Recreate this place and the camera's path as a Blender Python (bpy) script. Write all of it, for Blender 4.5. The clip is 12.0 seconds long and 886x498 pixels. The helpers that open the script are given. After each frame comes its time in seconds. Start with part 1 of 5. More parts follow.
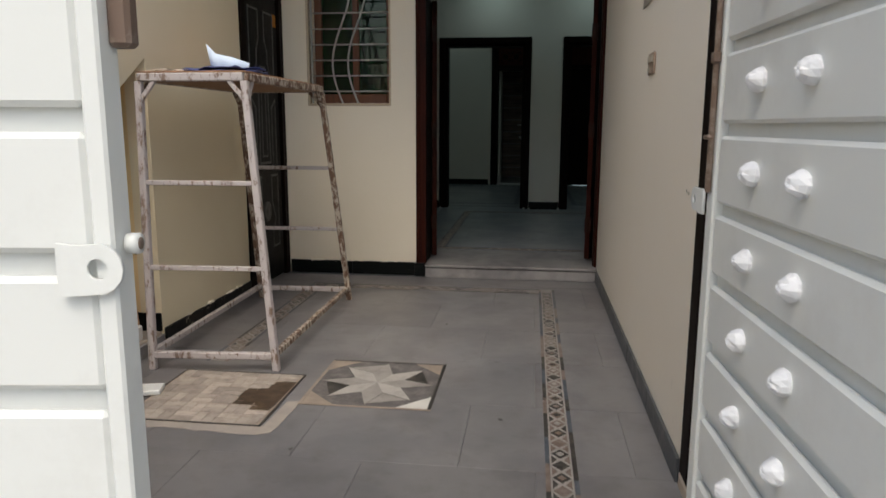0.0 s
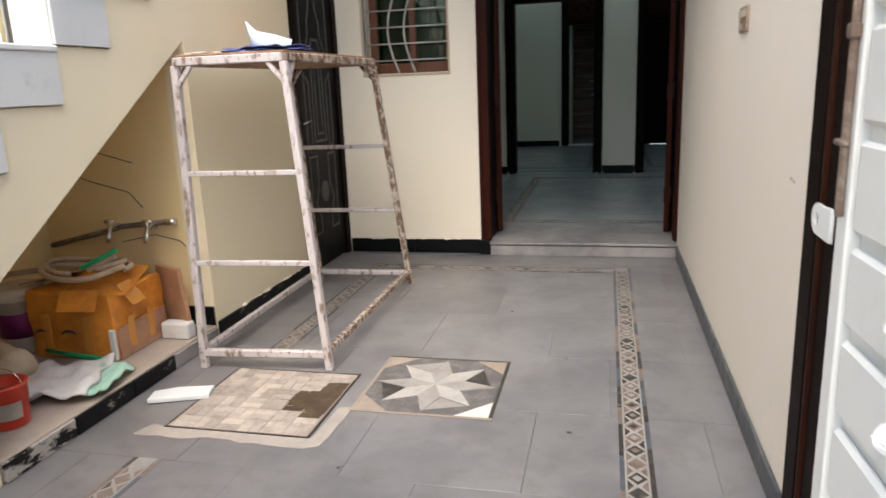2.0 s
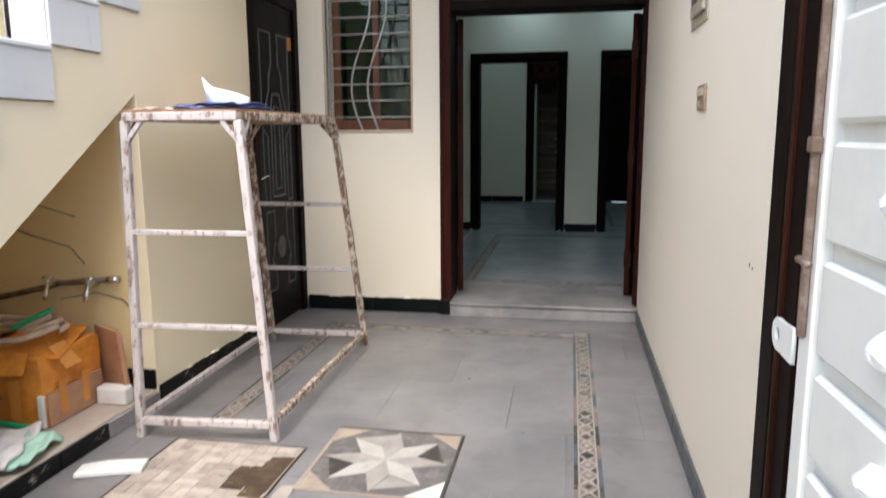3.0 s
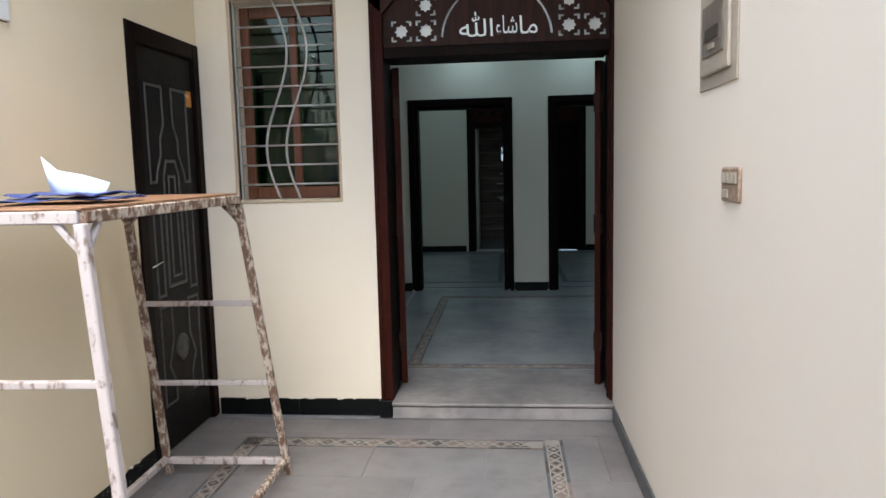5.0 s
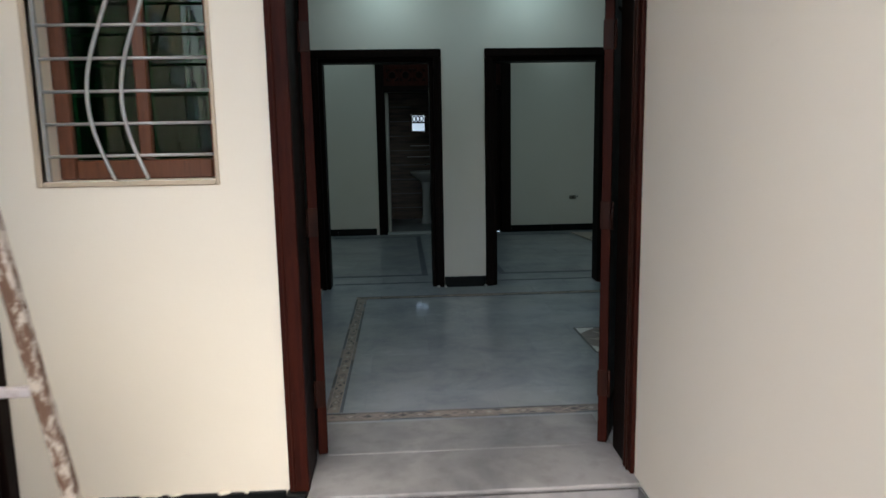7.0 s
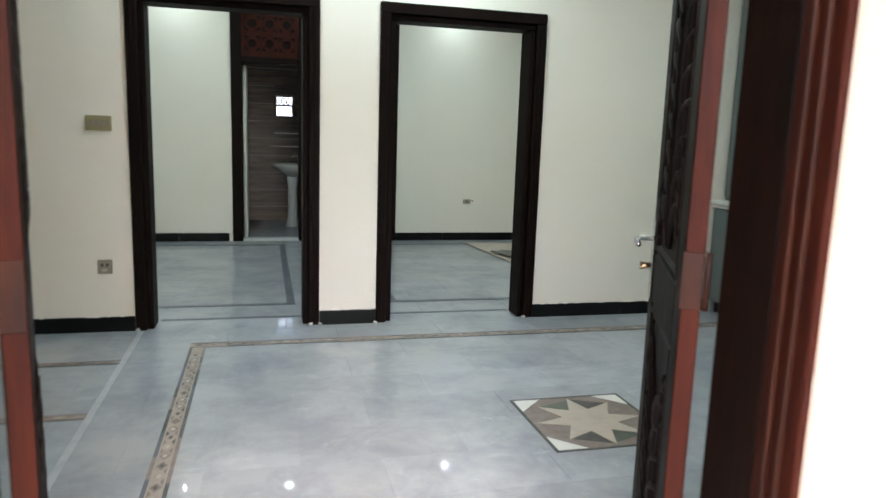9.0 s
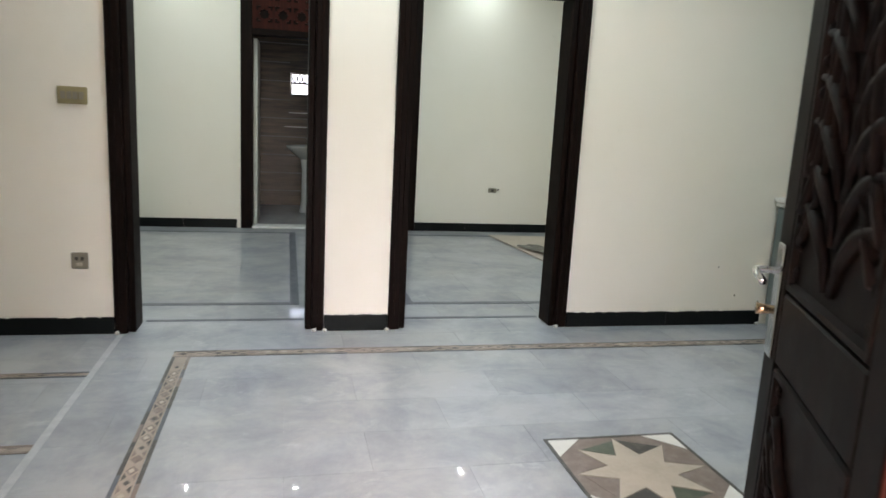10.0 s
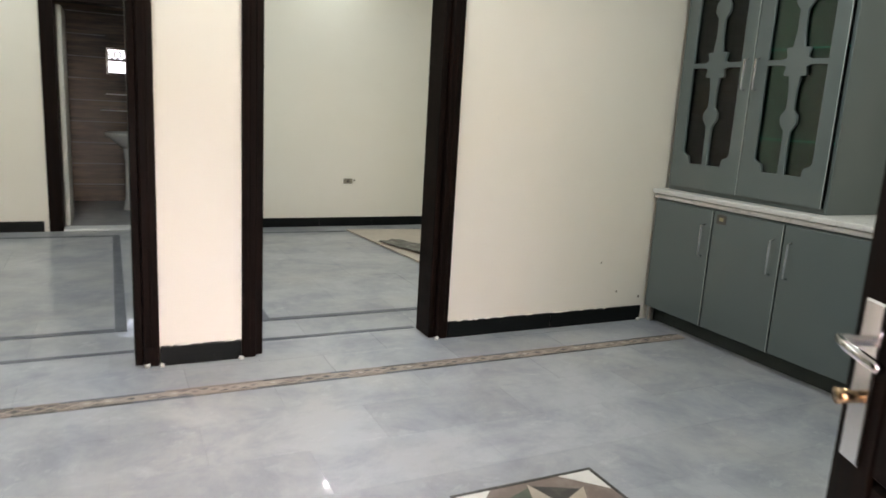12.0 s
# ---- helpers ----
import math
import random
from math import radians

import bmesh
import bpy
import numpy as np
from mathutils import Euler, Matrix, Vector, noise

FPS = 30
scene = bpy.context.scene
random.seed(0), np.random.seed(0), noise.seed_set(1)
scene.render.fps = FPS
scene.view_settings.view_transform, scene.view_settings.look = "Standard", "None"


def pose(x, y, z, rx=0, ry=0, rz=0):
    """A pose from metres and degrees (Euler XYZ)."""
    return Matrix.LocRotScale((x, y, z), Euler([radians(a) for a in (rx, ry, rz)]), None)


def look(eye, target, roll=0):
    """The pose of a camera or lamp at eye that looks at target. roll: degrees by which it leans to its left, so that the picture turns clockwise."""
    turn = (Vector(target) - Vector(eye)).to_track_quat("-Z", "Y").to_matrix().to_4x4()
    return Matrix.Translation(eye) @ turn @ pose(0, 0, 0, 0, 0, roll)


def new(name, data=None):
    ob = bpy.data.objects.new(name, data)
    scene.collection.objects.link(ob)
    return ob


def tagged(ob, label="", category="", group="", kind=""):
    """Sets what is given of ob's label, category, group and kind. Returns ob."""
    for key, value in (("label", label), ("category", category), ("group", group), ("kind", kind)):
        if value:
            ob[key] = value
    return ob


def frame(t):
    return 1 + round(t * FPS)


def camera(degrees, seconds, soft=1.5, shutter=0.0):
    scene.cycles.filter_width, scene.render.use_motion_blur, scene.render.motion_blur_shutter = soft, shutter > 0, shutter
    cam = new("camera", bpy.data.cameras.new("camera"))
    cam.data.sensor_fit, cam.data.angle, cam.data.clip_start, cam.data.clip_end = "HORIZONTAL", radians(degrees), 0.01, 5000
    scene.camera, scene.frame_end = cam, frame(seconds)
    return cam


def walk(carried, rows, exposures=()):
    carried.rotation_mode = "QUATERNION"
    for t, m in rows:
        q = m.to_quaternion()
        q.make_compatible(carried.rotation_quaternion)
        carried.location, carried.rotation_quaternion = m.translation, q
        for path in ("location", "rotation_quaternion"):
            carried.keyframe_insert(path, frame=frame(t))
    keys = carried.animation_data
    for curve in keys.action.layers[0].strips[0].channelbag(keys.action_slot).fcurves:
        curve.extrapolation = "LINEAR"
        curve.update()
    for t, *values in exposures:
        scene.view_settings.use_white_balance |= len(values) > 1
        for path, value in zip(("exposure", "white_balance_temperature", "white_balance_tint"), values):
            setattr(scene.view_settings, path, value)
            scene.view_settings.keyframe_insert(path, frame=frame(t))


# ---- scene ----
cam = camera(65.1, 12.0, 1.5, 0.5)
PATH = [
    (0, (0.23, 0.413, 1.174), (-0.017, 2.366, 0.825), 0.2),
    (0.2, (0.208, 0.435, 1.173), (-0.036, 2.394, 0.854), 0.7),
    (0.5, (0.153, 0.465, 1.191), (-0.056, 2.432, 0.894), 1.3),
    (0.7, (0.151, 0.484, 1.186), (-0.027, 2.452, 0.877), 0.4),
    (1, (0.134, 0.524, 1.209), (0.034, 2.489, 0.851), 0.7),
    (1.5, (0.178, 0.652, 1.228), (0.001, 2.61, 0.857), -0.9),
    (1.7, (0.221, 0.69, 1.217), (-0.061, 2.627, 0.802), -1.3),
    (2, (0.245, 0.731, 1.252), (-0.208, 2.624, 0.791), -2.3),
    (2.5, (0.274, 0.793, 1.287), (-0.233, 2.671, 0.823), -1.6),
    (2.7, (0.276, 0.817, 1.292), (-0.143, 2.726, 0.872), -1.0),
    (3, (0.262, 0.839, 1.316), (-0.094, 2.78, 0.988), -0.3),
    (3.2, (0.245, 0.876, 1.296), (-0.079, 2.835, 1.055), -0.0),
    (3.5, (0.194, 0.961, 1.309), (-0.101, 2.931, 1.136), 0.6),
    (5.3, (0.095, 1.77, 1.518), (-0.073, 3.749, 1.284), -1.2),
    (5.5, (0.052, 1.838, 1.494), (-0.094, 3.82, 1.273), 0.6),
    (5.7, (-0.004, 1.962, 1.476), (-0.131, 3.945, 1.252), 1.6),
    (6, (-0.093, 2.192, 1.49), (-0.065, 4.169, 1.192), 2.9),
    (6.2, (-0.11, 2.392, 1.478), (0.012, 4.357, 1.128), 1.2),
    (6.5, (-0.166, 2.672, 1.477), (-0.007, 4.639, 1.155), -0.8),
    (6.7, (-0.18, 2.858, 1.475), (-0.074, 4.831, 1.166), -1.2),
    (8.3, (-0.17, 4.286, 1.43), (0.049, 6.25, 1.12), 2.1),
    (8.5, (-0.154, 4.432, 1.406), (0.098, 6.395, 1.116), 2.6),
    (8.8, (-0.161, 4.679, 1.413), (0.264, 6.611, 1.116), 2.7),
    (9, (-0.163, 4.834, 1.418), (0.334, 6.744, 1.098), 1.9),
    (9.2, (-0.126, 4.983, 1.406), (0.36, 6.897, 1.088), 1.0),
    (9.5, (-0.067, 5.179, 1.427), (0.339, 7.11, 1.101), 0.5),
    (9.7, (-0.043, 5.284, 1.41), (0.369, 7.211, 1.07), 2.2),
    (10, (-0.023, 5.441, 1.406), (0.415, 7.357, 1.039), 3.0),
    (10.2, (-0.009, 5.565, 1.38), (0.467, 7.475, 1.025), 3.6),
    (10.5, (-0.04, 5.732, 1.38), (0.51, 7.583, 0.86), 2.9),
    (10.7, (0.024, 5.813, 1.366), (0.548, 7.691, 0.925), 1.9),
    (11, (0.04, 5.889, 1.418), (0.723, 7.729, 1.033), 1.9),
    (11.2, (0.052, 5.895, 1.384), (0.78, 7.721, 1.016), 2.3),
    (11.5, (-0.007, 5.91, 1.416), (0.733, 7.716, 0.979), 3.0),
    (11.7, (0.019, 5.942, 1.382), (0.803, 7.739, 0.985), 3.6),
    (12, (0.012, 6.05, 1.417), (0.867, 7.815, 1.027), 3.3),
]
EXPOSURE = [(0, 0.4, 6600, 5), (1.0, 0.5, 6600, 5), (1.3, 0.95, 6550, 6), (1.6, 1.3, 6500, 6), (2, 1.48, 6450, 6), (2.5, 1.58, 6350, 6), (3.5, 1.66, 6100, 5), (5.5, 1.62, 6050, 6), (6.5, 1.72, 6150, 6),
            (8.3, 2.75, 6200, 8), (8.5, 3.2, 6400, 9), (8.8, 3.95, 6700, 13), (9.1, 4.35, 7000, 17), (9.6, 4.42, 7150, 20), (10.5, 4.44, 7450, 24), (11.1, 4.44, 7550, 25), (12, 4.52, 7700, 26)]
walk(cam, [(t, look(eye, target, roll)) for t, eye, target, roll in PATH], EXPOSURE)

# ---- world and light ----
world = bpy.data.worlds.new("sky")
scene.world = world
world.use_nodes = True
wn = world.node_tree.nodes
sky = wn.new("ShaderNodeTexSky")
sky.sky_type = "NISHITA"
sky.sun_disc = False
sky.sun_elevation, sky.sun_rotation = radians(57), radians(181)
sky.air_density, sky.dust_density = 1.0, 4.0
wn["Background"].inputs["Strength"].default_value = 0.15
world.node_tree.links.new(sky.outputs[0], wn["Background"].inputs["Color"])
sun = new("sun", bpy.data.lights.new("sun", "SUN"))
sun.data.energy, sun.data.angle, sun.data.color = 0.8, radians(50), (1.0, 0.98, 0.94)
sun.matrix_world = look((-0.1, -3.6, 8), (0, 1.5, 0))


def lamp(name, kind, at, power, size, colour, target=None):
    data = bpy.data.lights.new(name, kind)
    data.energy, data.color = power, colour
    if kind == "AREA":
        data.shape, data.size = "DISK", size
    else:
        data.shadow_soft_size = size
    ob = new(name, data)
    ob.matrix_world = look(at, target or (at[0], at[1] + 0.001, at[2] - 1))
    return ob


COOL = (0.70, 0.94, 1.0)
lamp("lobby_light", "AREA", (-0.28, 9.12, 3.03), 0.9, 0.06, COOL)
lamp("lobby_light", "AREA", (0.98, 9.12, 3.03), 0.9, 0.06, COOL)
# added fill lamp for the lobby's right side, no fixture known there
lamp("lobby_light", "AREA", (2.3, 7.7, 3.03), 1.3, 0.06, COOL)
# recessed bedroom downlights
for place, watts in (((-1.11, 13.06, 3.03), 0.22), ((0.1, 12.9, 3.03), 0.22), ((2.10, 13.06, 3.03), 0.22)):
    lamp("bedroom_light", "AREA", place, watts, 0.045, COOL)
# two added fill lamps that even out the bedroom walls, no fixtures known
lamp("bedroom_light", "AREA", (-0.6, 11.3, 3.03), 1.5, 0.06, COOL)
lamp("bedroom_light", "AREA", (1.9, 11.3, 3.03), 1.75, 0.06, COOL)

# ---- materials ----


class Mat:
    """A node material under construction."""

    def __init__(self, name, colour=(0.5, 0.5, 0.5), rough=0.6, metal=0.0):
        self.m = bpy.data.materials.new(name)
        self.m.use_nodes = True
        self.n, self.l = self.m.node_tree.nodes, self.m.node_tree.links
        self.b = self.n["Principled BSDF"]
        self.b.inputs["Base Color"].default_value = (*colour, 1)
        self.b.inputs["Roughness"].default_value = rough
        self.b.inputs["Metallic"].default_value = metal
        self.colour = None
        self.c0 = colour

    def coords(self, scale=(1, 1, 1)):
        t = self.n.new("ShaderNodeTexCoord")
        g = self.n.new("ShaderNodeNewGeometry")
        mp = self.n.new("ShaderNodeMapping")
        mp.inputs["Scale"].default_value = scale
        self.l.new(g.outputs["Position"], mp.inputs["Vector"])
        return mp.outputs[0]

    def noise(self, scale, detail=5, rough=0.6, stretch=(1, 1, 1), distort=0.0):
        x = self.n.new("ShaderNodeTexNoise")
        x.inputs["Scale"].default_value, x.inputs["Detail"].default_value = scale, detail
        x.inputs["Roughness"].default_value, x.inputs["Distortion"].default_value = rough, distort
        self.l.new(self.coords(stretch), x.inputs["Vector"])
        return x.outputs["Fac"]

    def ramp(self, fac, a, b, ca=(0, 0, 0), cb=(1, 1, 1)):
        r = self.n.new("ShaderNodeValToRGB")
        r.color_ramp.elements[0].position, r.color_ramp.elements[1].position = a, b
        r.color_ramp.elements[0].color, r.color_ramp.elements[1].color = (*ca, 1), (*cb, 1)
        self.l.new(fac, r.inputs[0])
        return r.outputs[0]

    def blend(self, fac, other):
        """Lay another colour over what is there, where fac is high."""
        mix = self.n.new("ShaderNodeMix")
        mix.data_type = "RGBA"
        self.l.new(fac, mix.inputs[0])
        if self.colour is None:
            mix.inputs[6].default_value = (*self.c0, 1)
        else:
            self.l.new(self.colour, mix.inputs[6])
        mix.inputs[7].default_value = (*other, 1)
        self.colour = mix.outputs[2]
        self.l.new(self.colour, self.b.inputs["Base Color"])
        return self

    def vary(self, amount=0.12):
        """Each object a little lighter or darker."""
        info = self.n.new("ShaderNodeObjectInfo")
        mul = self.n.new("ShaderNodeMapRange")
        mul.inputs["To Min"].default_value, mul.inputs["To Max"].default_value = 1 - amount, 1 + amount
        self.l.new(info.outputs["Random"], mul.inputs[0])
        hsv = self.n.new("ShaderNodeHueSaturation")
        self.l.new(mul.outputs[0], hsv.inputs["Value"])
        if self.colour is None:
            hsv.inputs["Color"].default_value = (*self.c0, 1)
        else:
            self.l.new(self.colour, hsv.inputs["Color"])
        self.colour = hsv.outputs[0]
        self.l.new(self.colour, self.b.inputs["Base Color"])
        return self

    def rough(self, fac, lo, hi):
        r = self.n.new("ShaderNodeMapRange")
        r.inputs["To Min"].default_value, r.inputs["To Max"].default_value = lo, hi
        self.l.new(fac, r.inputs[0])
        self.l.new(r.outputs[0], self.b.inputs["Roughness"])
        return self

    def bump(self, fac, strength=0.2, distance=0.004):
        b = self.n.new("ShaderNodeBump")
        b.inputs["Strength"].default_value, b.inputs["Distance"].default_value = strength, distance
        self.l.new(fac, b.inputs["Height"])
        self.l.new(b.outputs[0], self.b.inputs["Normal"])
        return self


def paint(name, colour, stain, rough=0.62):
    m = Mat(name, colour, rough)
    big, fine = m.noise(1.3, 4), m.noise(55, 3)
    m.blend(m.ramp(big, 0.42, 0.78, (0, 0, 0), (0.5, 0.5, 0.5)), stain)
    m.blend(m.ramp(m.noise(9, 6, 0.7), 0.66, 0.8, (0, 0, 0), (0.28, 0.28, 0.28)), tuple(c * 0.72 for c in stain))
    m.rough(fine, rough - 0.1, rough + 0.15)
    m.bump(fine, 0.22, 0.002)
    return m.m


def marble(name, colour, dark, vein, rough=0.2, dust=0.0, coat=0.0):
    m = Mat(name, colour, rough)
    if coat:
        m.b.inputs["Coat Weight"].default_value, m.b.inputs["Coat Roughness"].default_value = coat, 0.03
        m.b.inputs["Specular IOR Level"].default_value = 0.25
        m.blend(m.ramp(m.noise(0.9, 4, 0.6, distort=0.6), 0.42, 0.62, (0, 0, 0), (0.7, 0.7, 0.7)), (0.38, 0.376, 0.366))
    top = 0.75 if coat else 1.0
    cloud = m.noise(2.6, 7, 0.68, distort=0.3) if coat else m.noise(2.2, 3, 0.5, distort=0.4)
    m.blend(m.ramp(cloud, 0.40 if coat else 0.30, 0.68 if coat else 0.75, (0, 0, 0), (top, top, top)), dark)
    most = 0.3 if dust else 0.55
    m.blend(m.ramp(m.noise(6, 8, 0.62 if dust else 0.72, (1, 1.4, 1), 0.5), 0.52 if dust else 0.58, 0.85 if dust else 0.76, (0, 0, 0), (most, most, most)), vein)
    if dust:
        m.blend(m.ramp(m.noise(1.1, 5, 0.65), 0.35, 0.7, (0, 0, 0), (dust, dust, dust)), (0.245, 0.215, 0.20))
        m.blend(m.ramp(m.noise(2.2, 6, 0.6, distort=0.3), 0.44, 0.66, (0, 0, 0), (0.7, 0.7, 0.7)), (0.13, 0.126, 0.137))
        m.blend(m.ramp(m.noise(9, 6, 0.62), 0.50, 0.74, (0, 0, 0), (0.45, 0.45, 0.45)), (0.12, 0.11, 0.105))
    m.vary(0.07)
    m.rough(m.noise(6, 5), rough + (0.08 if dust else -0.06), rough + 0.14 + dust * 0.2)
    m.bump(m.noise(30, 3), 0.05, 0.002)
    return m.m


def timber(name, colour, dark, rough=0.38, stretch=(14, 14, 1.2), shine=0.5):
    m = Mat(name, colour, rough)
    m.b.inputs["Specular IOR Level"].default_value = shine
    m.blend(m.ramp(m.noise(3.0, 7, 0.65, stretch, 0.4), 0.35, 0.7), dark)
    m.rough(m.noise(9, 4), rough - 0.08, rough + 0.14)
    m.bump(m.noise(6, 5, 0.6, stretch), 0.12, 0.002)
    return m.m


def worn(name, colour, spot, rough=0.55, metal=0.0, scale=16, lo=0.52, hi=0.6, much=0.9, shine=0.5, stretch=(1, 1, 1)):
    m = Mat(name, colour, rough, metal)
    m.b.inputs["Specular IOR Level"].default_value = shine
    m.blend(m.ramp(m.noise(scale, 8, 0.72, stretch), lo, hi, (0, 0, 0), (much, much, much)), spot)
    m.rough(m.noise(20, 4), rough - 0.1, rough + 0.15)
    m.bump(m.noise(scale * 2, 5), 0.25, 0.002)
    return m.m


CREAM = paint("cream_wall_paint", (0.83, 0.75, 0.62), (0.79, 0.705, 0.565))
PALE_CREAM = paint("pale_cream_wall_paint", (0.86, 0.785, 0.675), (0.83, 0.745, 0.62))
WARM = paint("warm_cream_wall_paint", (0.86, 0.755, 0.55), (0.81, 0.69, 0.475))
YELLOW = paint("understair_paint", (0.90, 0.71, 0.38), (0.82, 0.60, 0.29))
INNER = paint("inner_wall_paint", (0.82, 0.775, 0.685), (0.78, 0.73, 0.625))
WHITE = paint("ceiling_paint", (0.82, 0.82, 0.80), (0.75, 0.75, 0.73))
PORCH_STONE = marble("porch_marble", (0.212, 0.204, 0.212), (0.160, 0.159, 0.175), (0.275, 0.267, 0.268), 0.2, 0.5)
ROOM_STONE = marble("room_marble", (0.37, 0.385, 0.41), (0.185, 0.205, 0.24), (0.54, 0.55, 0.57), 0.32, 0.0, 0.4)
STEP_STONE = marble("step_marble", (0.36, 0.34, 0.335), (0.255, 0.245, 0.25), (0.17, 0.17, 0.185), 0.32, 0.4)
STAIR_STONE = marble("stair_marble", (0.78, 0.78, 0.76), (0.68, 0.69, 0.70), (0.36, 0.37, 0.39), 0.3)
BLACK_STONE = worn("black_skirting", (0.005, 0.006, 0.006), (0.06, 0.056, 0.05), 0.42, 0, 13, 0.62, 0.74, 0.5, 0.14)
GREY_STONE = worn("grey_skirting", (0.075, 0.08, 0.088), (0.17, 0.16, 0.155), 0.4, 0, 9, 0.5, 0.66, 0.8)
DARKWOOD = timber("dark_polished_wood", (0.010, 0.0042, 0.0028), (0.003, 0.002, 0.0016), 0.5, shine=0.07)
REDWOOD = timber("red_brown_wood", (0.042, 0.0088, 0.0048), (0.020, 0.005, 0.0035), 0.5, shine=0.08)
MAINWOOD = timber("red_black_polished_wood", (0.036, 0.0105, 0.006), (0.012, 0.005, 0.0035), 0.42, shine=0.13)
ROOM_GROUT = Mat("pale_joint_cement", (0.40, 0.41, 0.43), 0.5).m
GROUT = Mat("joint_cement", (0.29, 0.285, 0.285), 0.85).m
CEMENT = worn("street_cement", (0.33, 0.31, 0.28), (0.2, 0.19, 0.17), 0.9, 0, 5, 0.45, 0.7, 0.7)

# ---- building helpers ----


def mesh_of(bm, name):
    me = bpy.data.meshes.new(name)
    bm.to_mesh(me)
    bm.free()
    return me


def box(lo, hi, bevel=0.0, bm=None, seg=1):
    own = bm if bm is not None else bmesh.new()
    got = bmesh.ops.create_cube(own, size=1)["verts"]
    size = [max(b - a, 1e-4) for a, b in zip(lo, hi)]
    for v in got:
        v.co = Vector([a + s * (c + 0.5) for a, s, c in zip(lo, size, v.co)])
    if bevel:
        edges = list({e for v in got for e in v.link_edges})
        bmesh.ops.bevel(own, geom=edges, offset=min(bevel, min(size) * 0.45), segments=seg, affect="EDGES", profile=0.6)
    return own


def prism(points, depth, axis="y", at=0.0, bm=None, bevel=0.0):
    """A flat outline (u, v) given thickness along an axis; for 'y' u is x and v is z, for 'x' u is y and v is z, for 'z' u is x and v is y."""
    own = bm if bm is not None else bmesh.new()

    def place(u, v, w):
        return {"y": (u, w, v), "x": (w, u, v), "z": (u, v, w)}[axis]

    a = [own.verts.new(place(u, v, at)) for u, v in points]
    b = [own.verts.new(place(u, v, at + depth)) for u, v in points]
    faces = [own.faces.new(a), own.faces.new(b[::-1])]
    for i in range(len(a)):
        j = (i + 1) % len(a)
        faces.append(own.faces.new((a[i], b[i], b[j], a[j])))
    bmesh.ops.recalc_face_normals(own, faces=faces)
    if bevel:
        edges = list({e for f in faces[:2] for e in f.edges})
        bmesh.ops.bevel(own, geom=edges, offset=bevel, segments=1, affect="EDGES")
    return own


def tube(points, radius, bm=None, sides=10, closed=False):
    """A round bar along a line of points."""
    own = bm if bm is not None else bmesh.new()
    pts = [Vector(p) for p in points]
    rings = []
    n = len(pts)
    for i, p in enumerate(pts):
        if closed:
            d = pts[(i + 1) % n] - pts[i - 1]
        else:
            d = pts[min(i + 1, n - 1)] - pts[max(i - 1, 0)]
        d.normalize()
        side = d.cross(Vector((0.31, 0.22, 0.93)) if abs(d.z) < 0.9 else Vector((1, 0.1, 0))).normalized()
        up = side.cross(d)
        r = radius[i] if isinstance(radius, (list, tuple)) else radius
        rings.append([own.verts.new(p + r * (math.cos(k) * side + math.sin(k) * up)) for k in [2 * math.pi * s / sides for s in range(sides)]])
    for i in range(n if closed else n - 1):
        a, b = rings[i], rings[(i + 1) % n]
        for s in range(sides):
            own.faces.new((a[s], a[(s + 1) % sides], b[(s + 1) % sides], b[s]))
    if not closed:
        own.faces.new(rings[0][::-1])
        own.faces.new(rings[-1])
    for fc in own.faces:
        fc.smooth = True
    return own


def lathe(profile, bm=None, sides=24, at=(0, 0, 0)):
    """A turned body about z from (radius, height) pairs."""
    own = bm if bm is not None else bmesh.new()
    rings = [[own.verts.new((at[0] + r * math.cos(2 * math.pi * s / sides), at[1] + r * math.sin(2 * math.pi * s / sides), at[2] + h)) for s in range(sides)] for r, h in profile]
    for a, b in zip(rings, rings[1:]):
        for s in range(sides):
            own.faces.new((a[s], a[(s + 1) % sides], b[(s + 1) % sides], b[s])).smooth = True
    own.faces.new(rings[0][::-1])
    own.faces.new(rings[-1])
    return own


def part(name, bm, material, parent=None, label=""):
    """One mesh object, under a thing or a part."""
    ob = new(name, bm if isinstance(bm, bpy.types.Mesh) else mesh_of(bm, name))
    if material and not ob.data.materials:
        ob.data.materials.append(material)
    if parent is not None:
        ob.parent = parent
        if parent.get("laid"):
            ob.matrix_parent_inverse = parent.matrix_basis.inverted()
    if label:
        ob["label"] = label
    return ob


def thing(name, label, category, at=(0, 0, 0), turn=0, group="", laid=True):
    """An empty at a thing's base. laid: its parts are given in the room's own metres, not from the base."""
    ob = new(name)
    ob.empty_display_size = 0.1
    ob.matrix_basis = pose(*at, 0, 0, turn)
    if laid:
        ob["laid"] = True
    return tagged(ob, label, category, group)


def setting(name, bm, material, label, category):
    return tagged(part(name, bm, material), label, category, kind="structure")


# ---- the large structure ----
XR, XL = 0.745, -1.71          # porch side walls
YF, YB = 5.77, 6.00            # house front, outer and inner face
YP, YQ = 9.58, 9.76            # partition with the two openings
YE = 13.40                     # far wall of the bedrooms
ZR, ZC, ZT = 0.10, 3.05, 3.25  # room floor, ceiling, top of walls

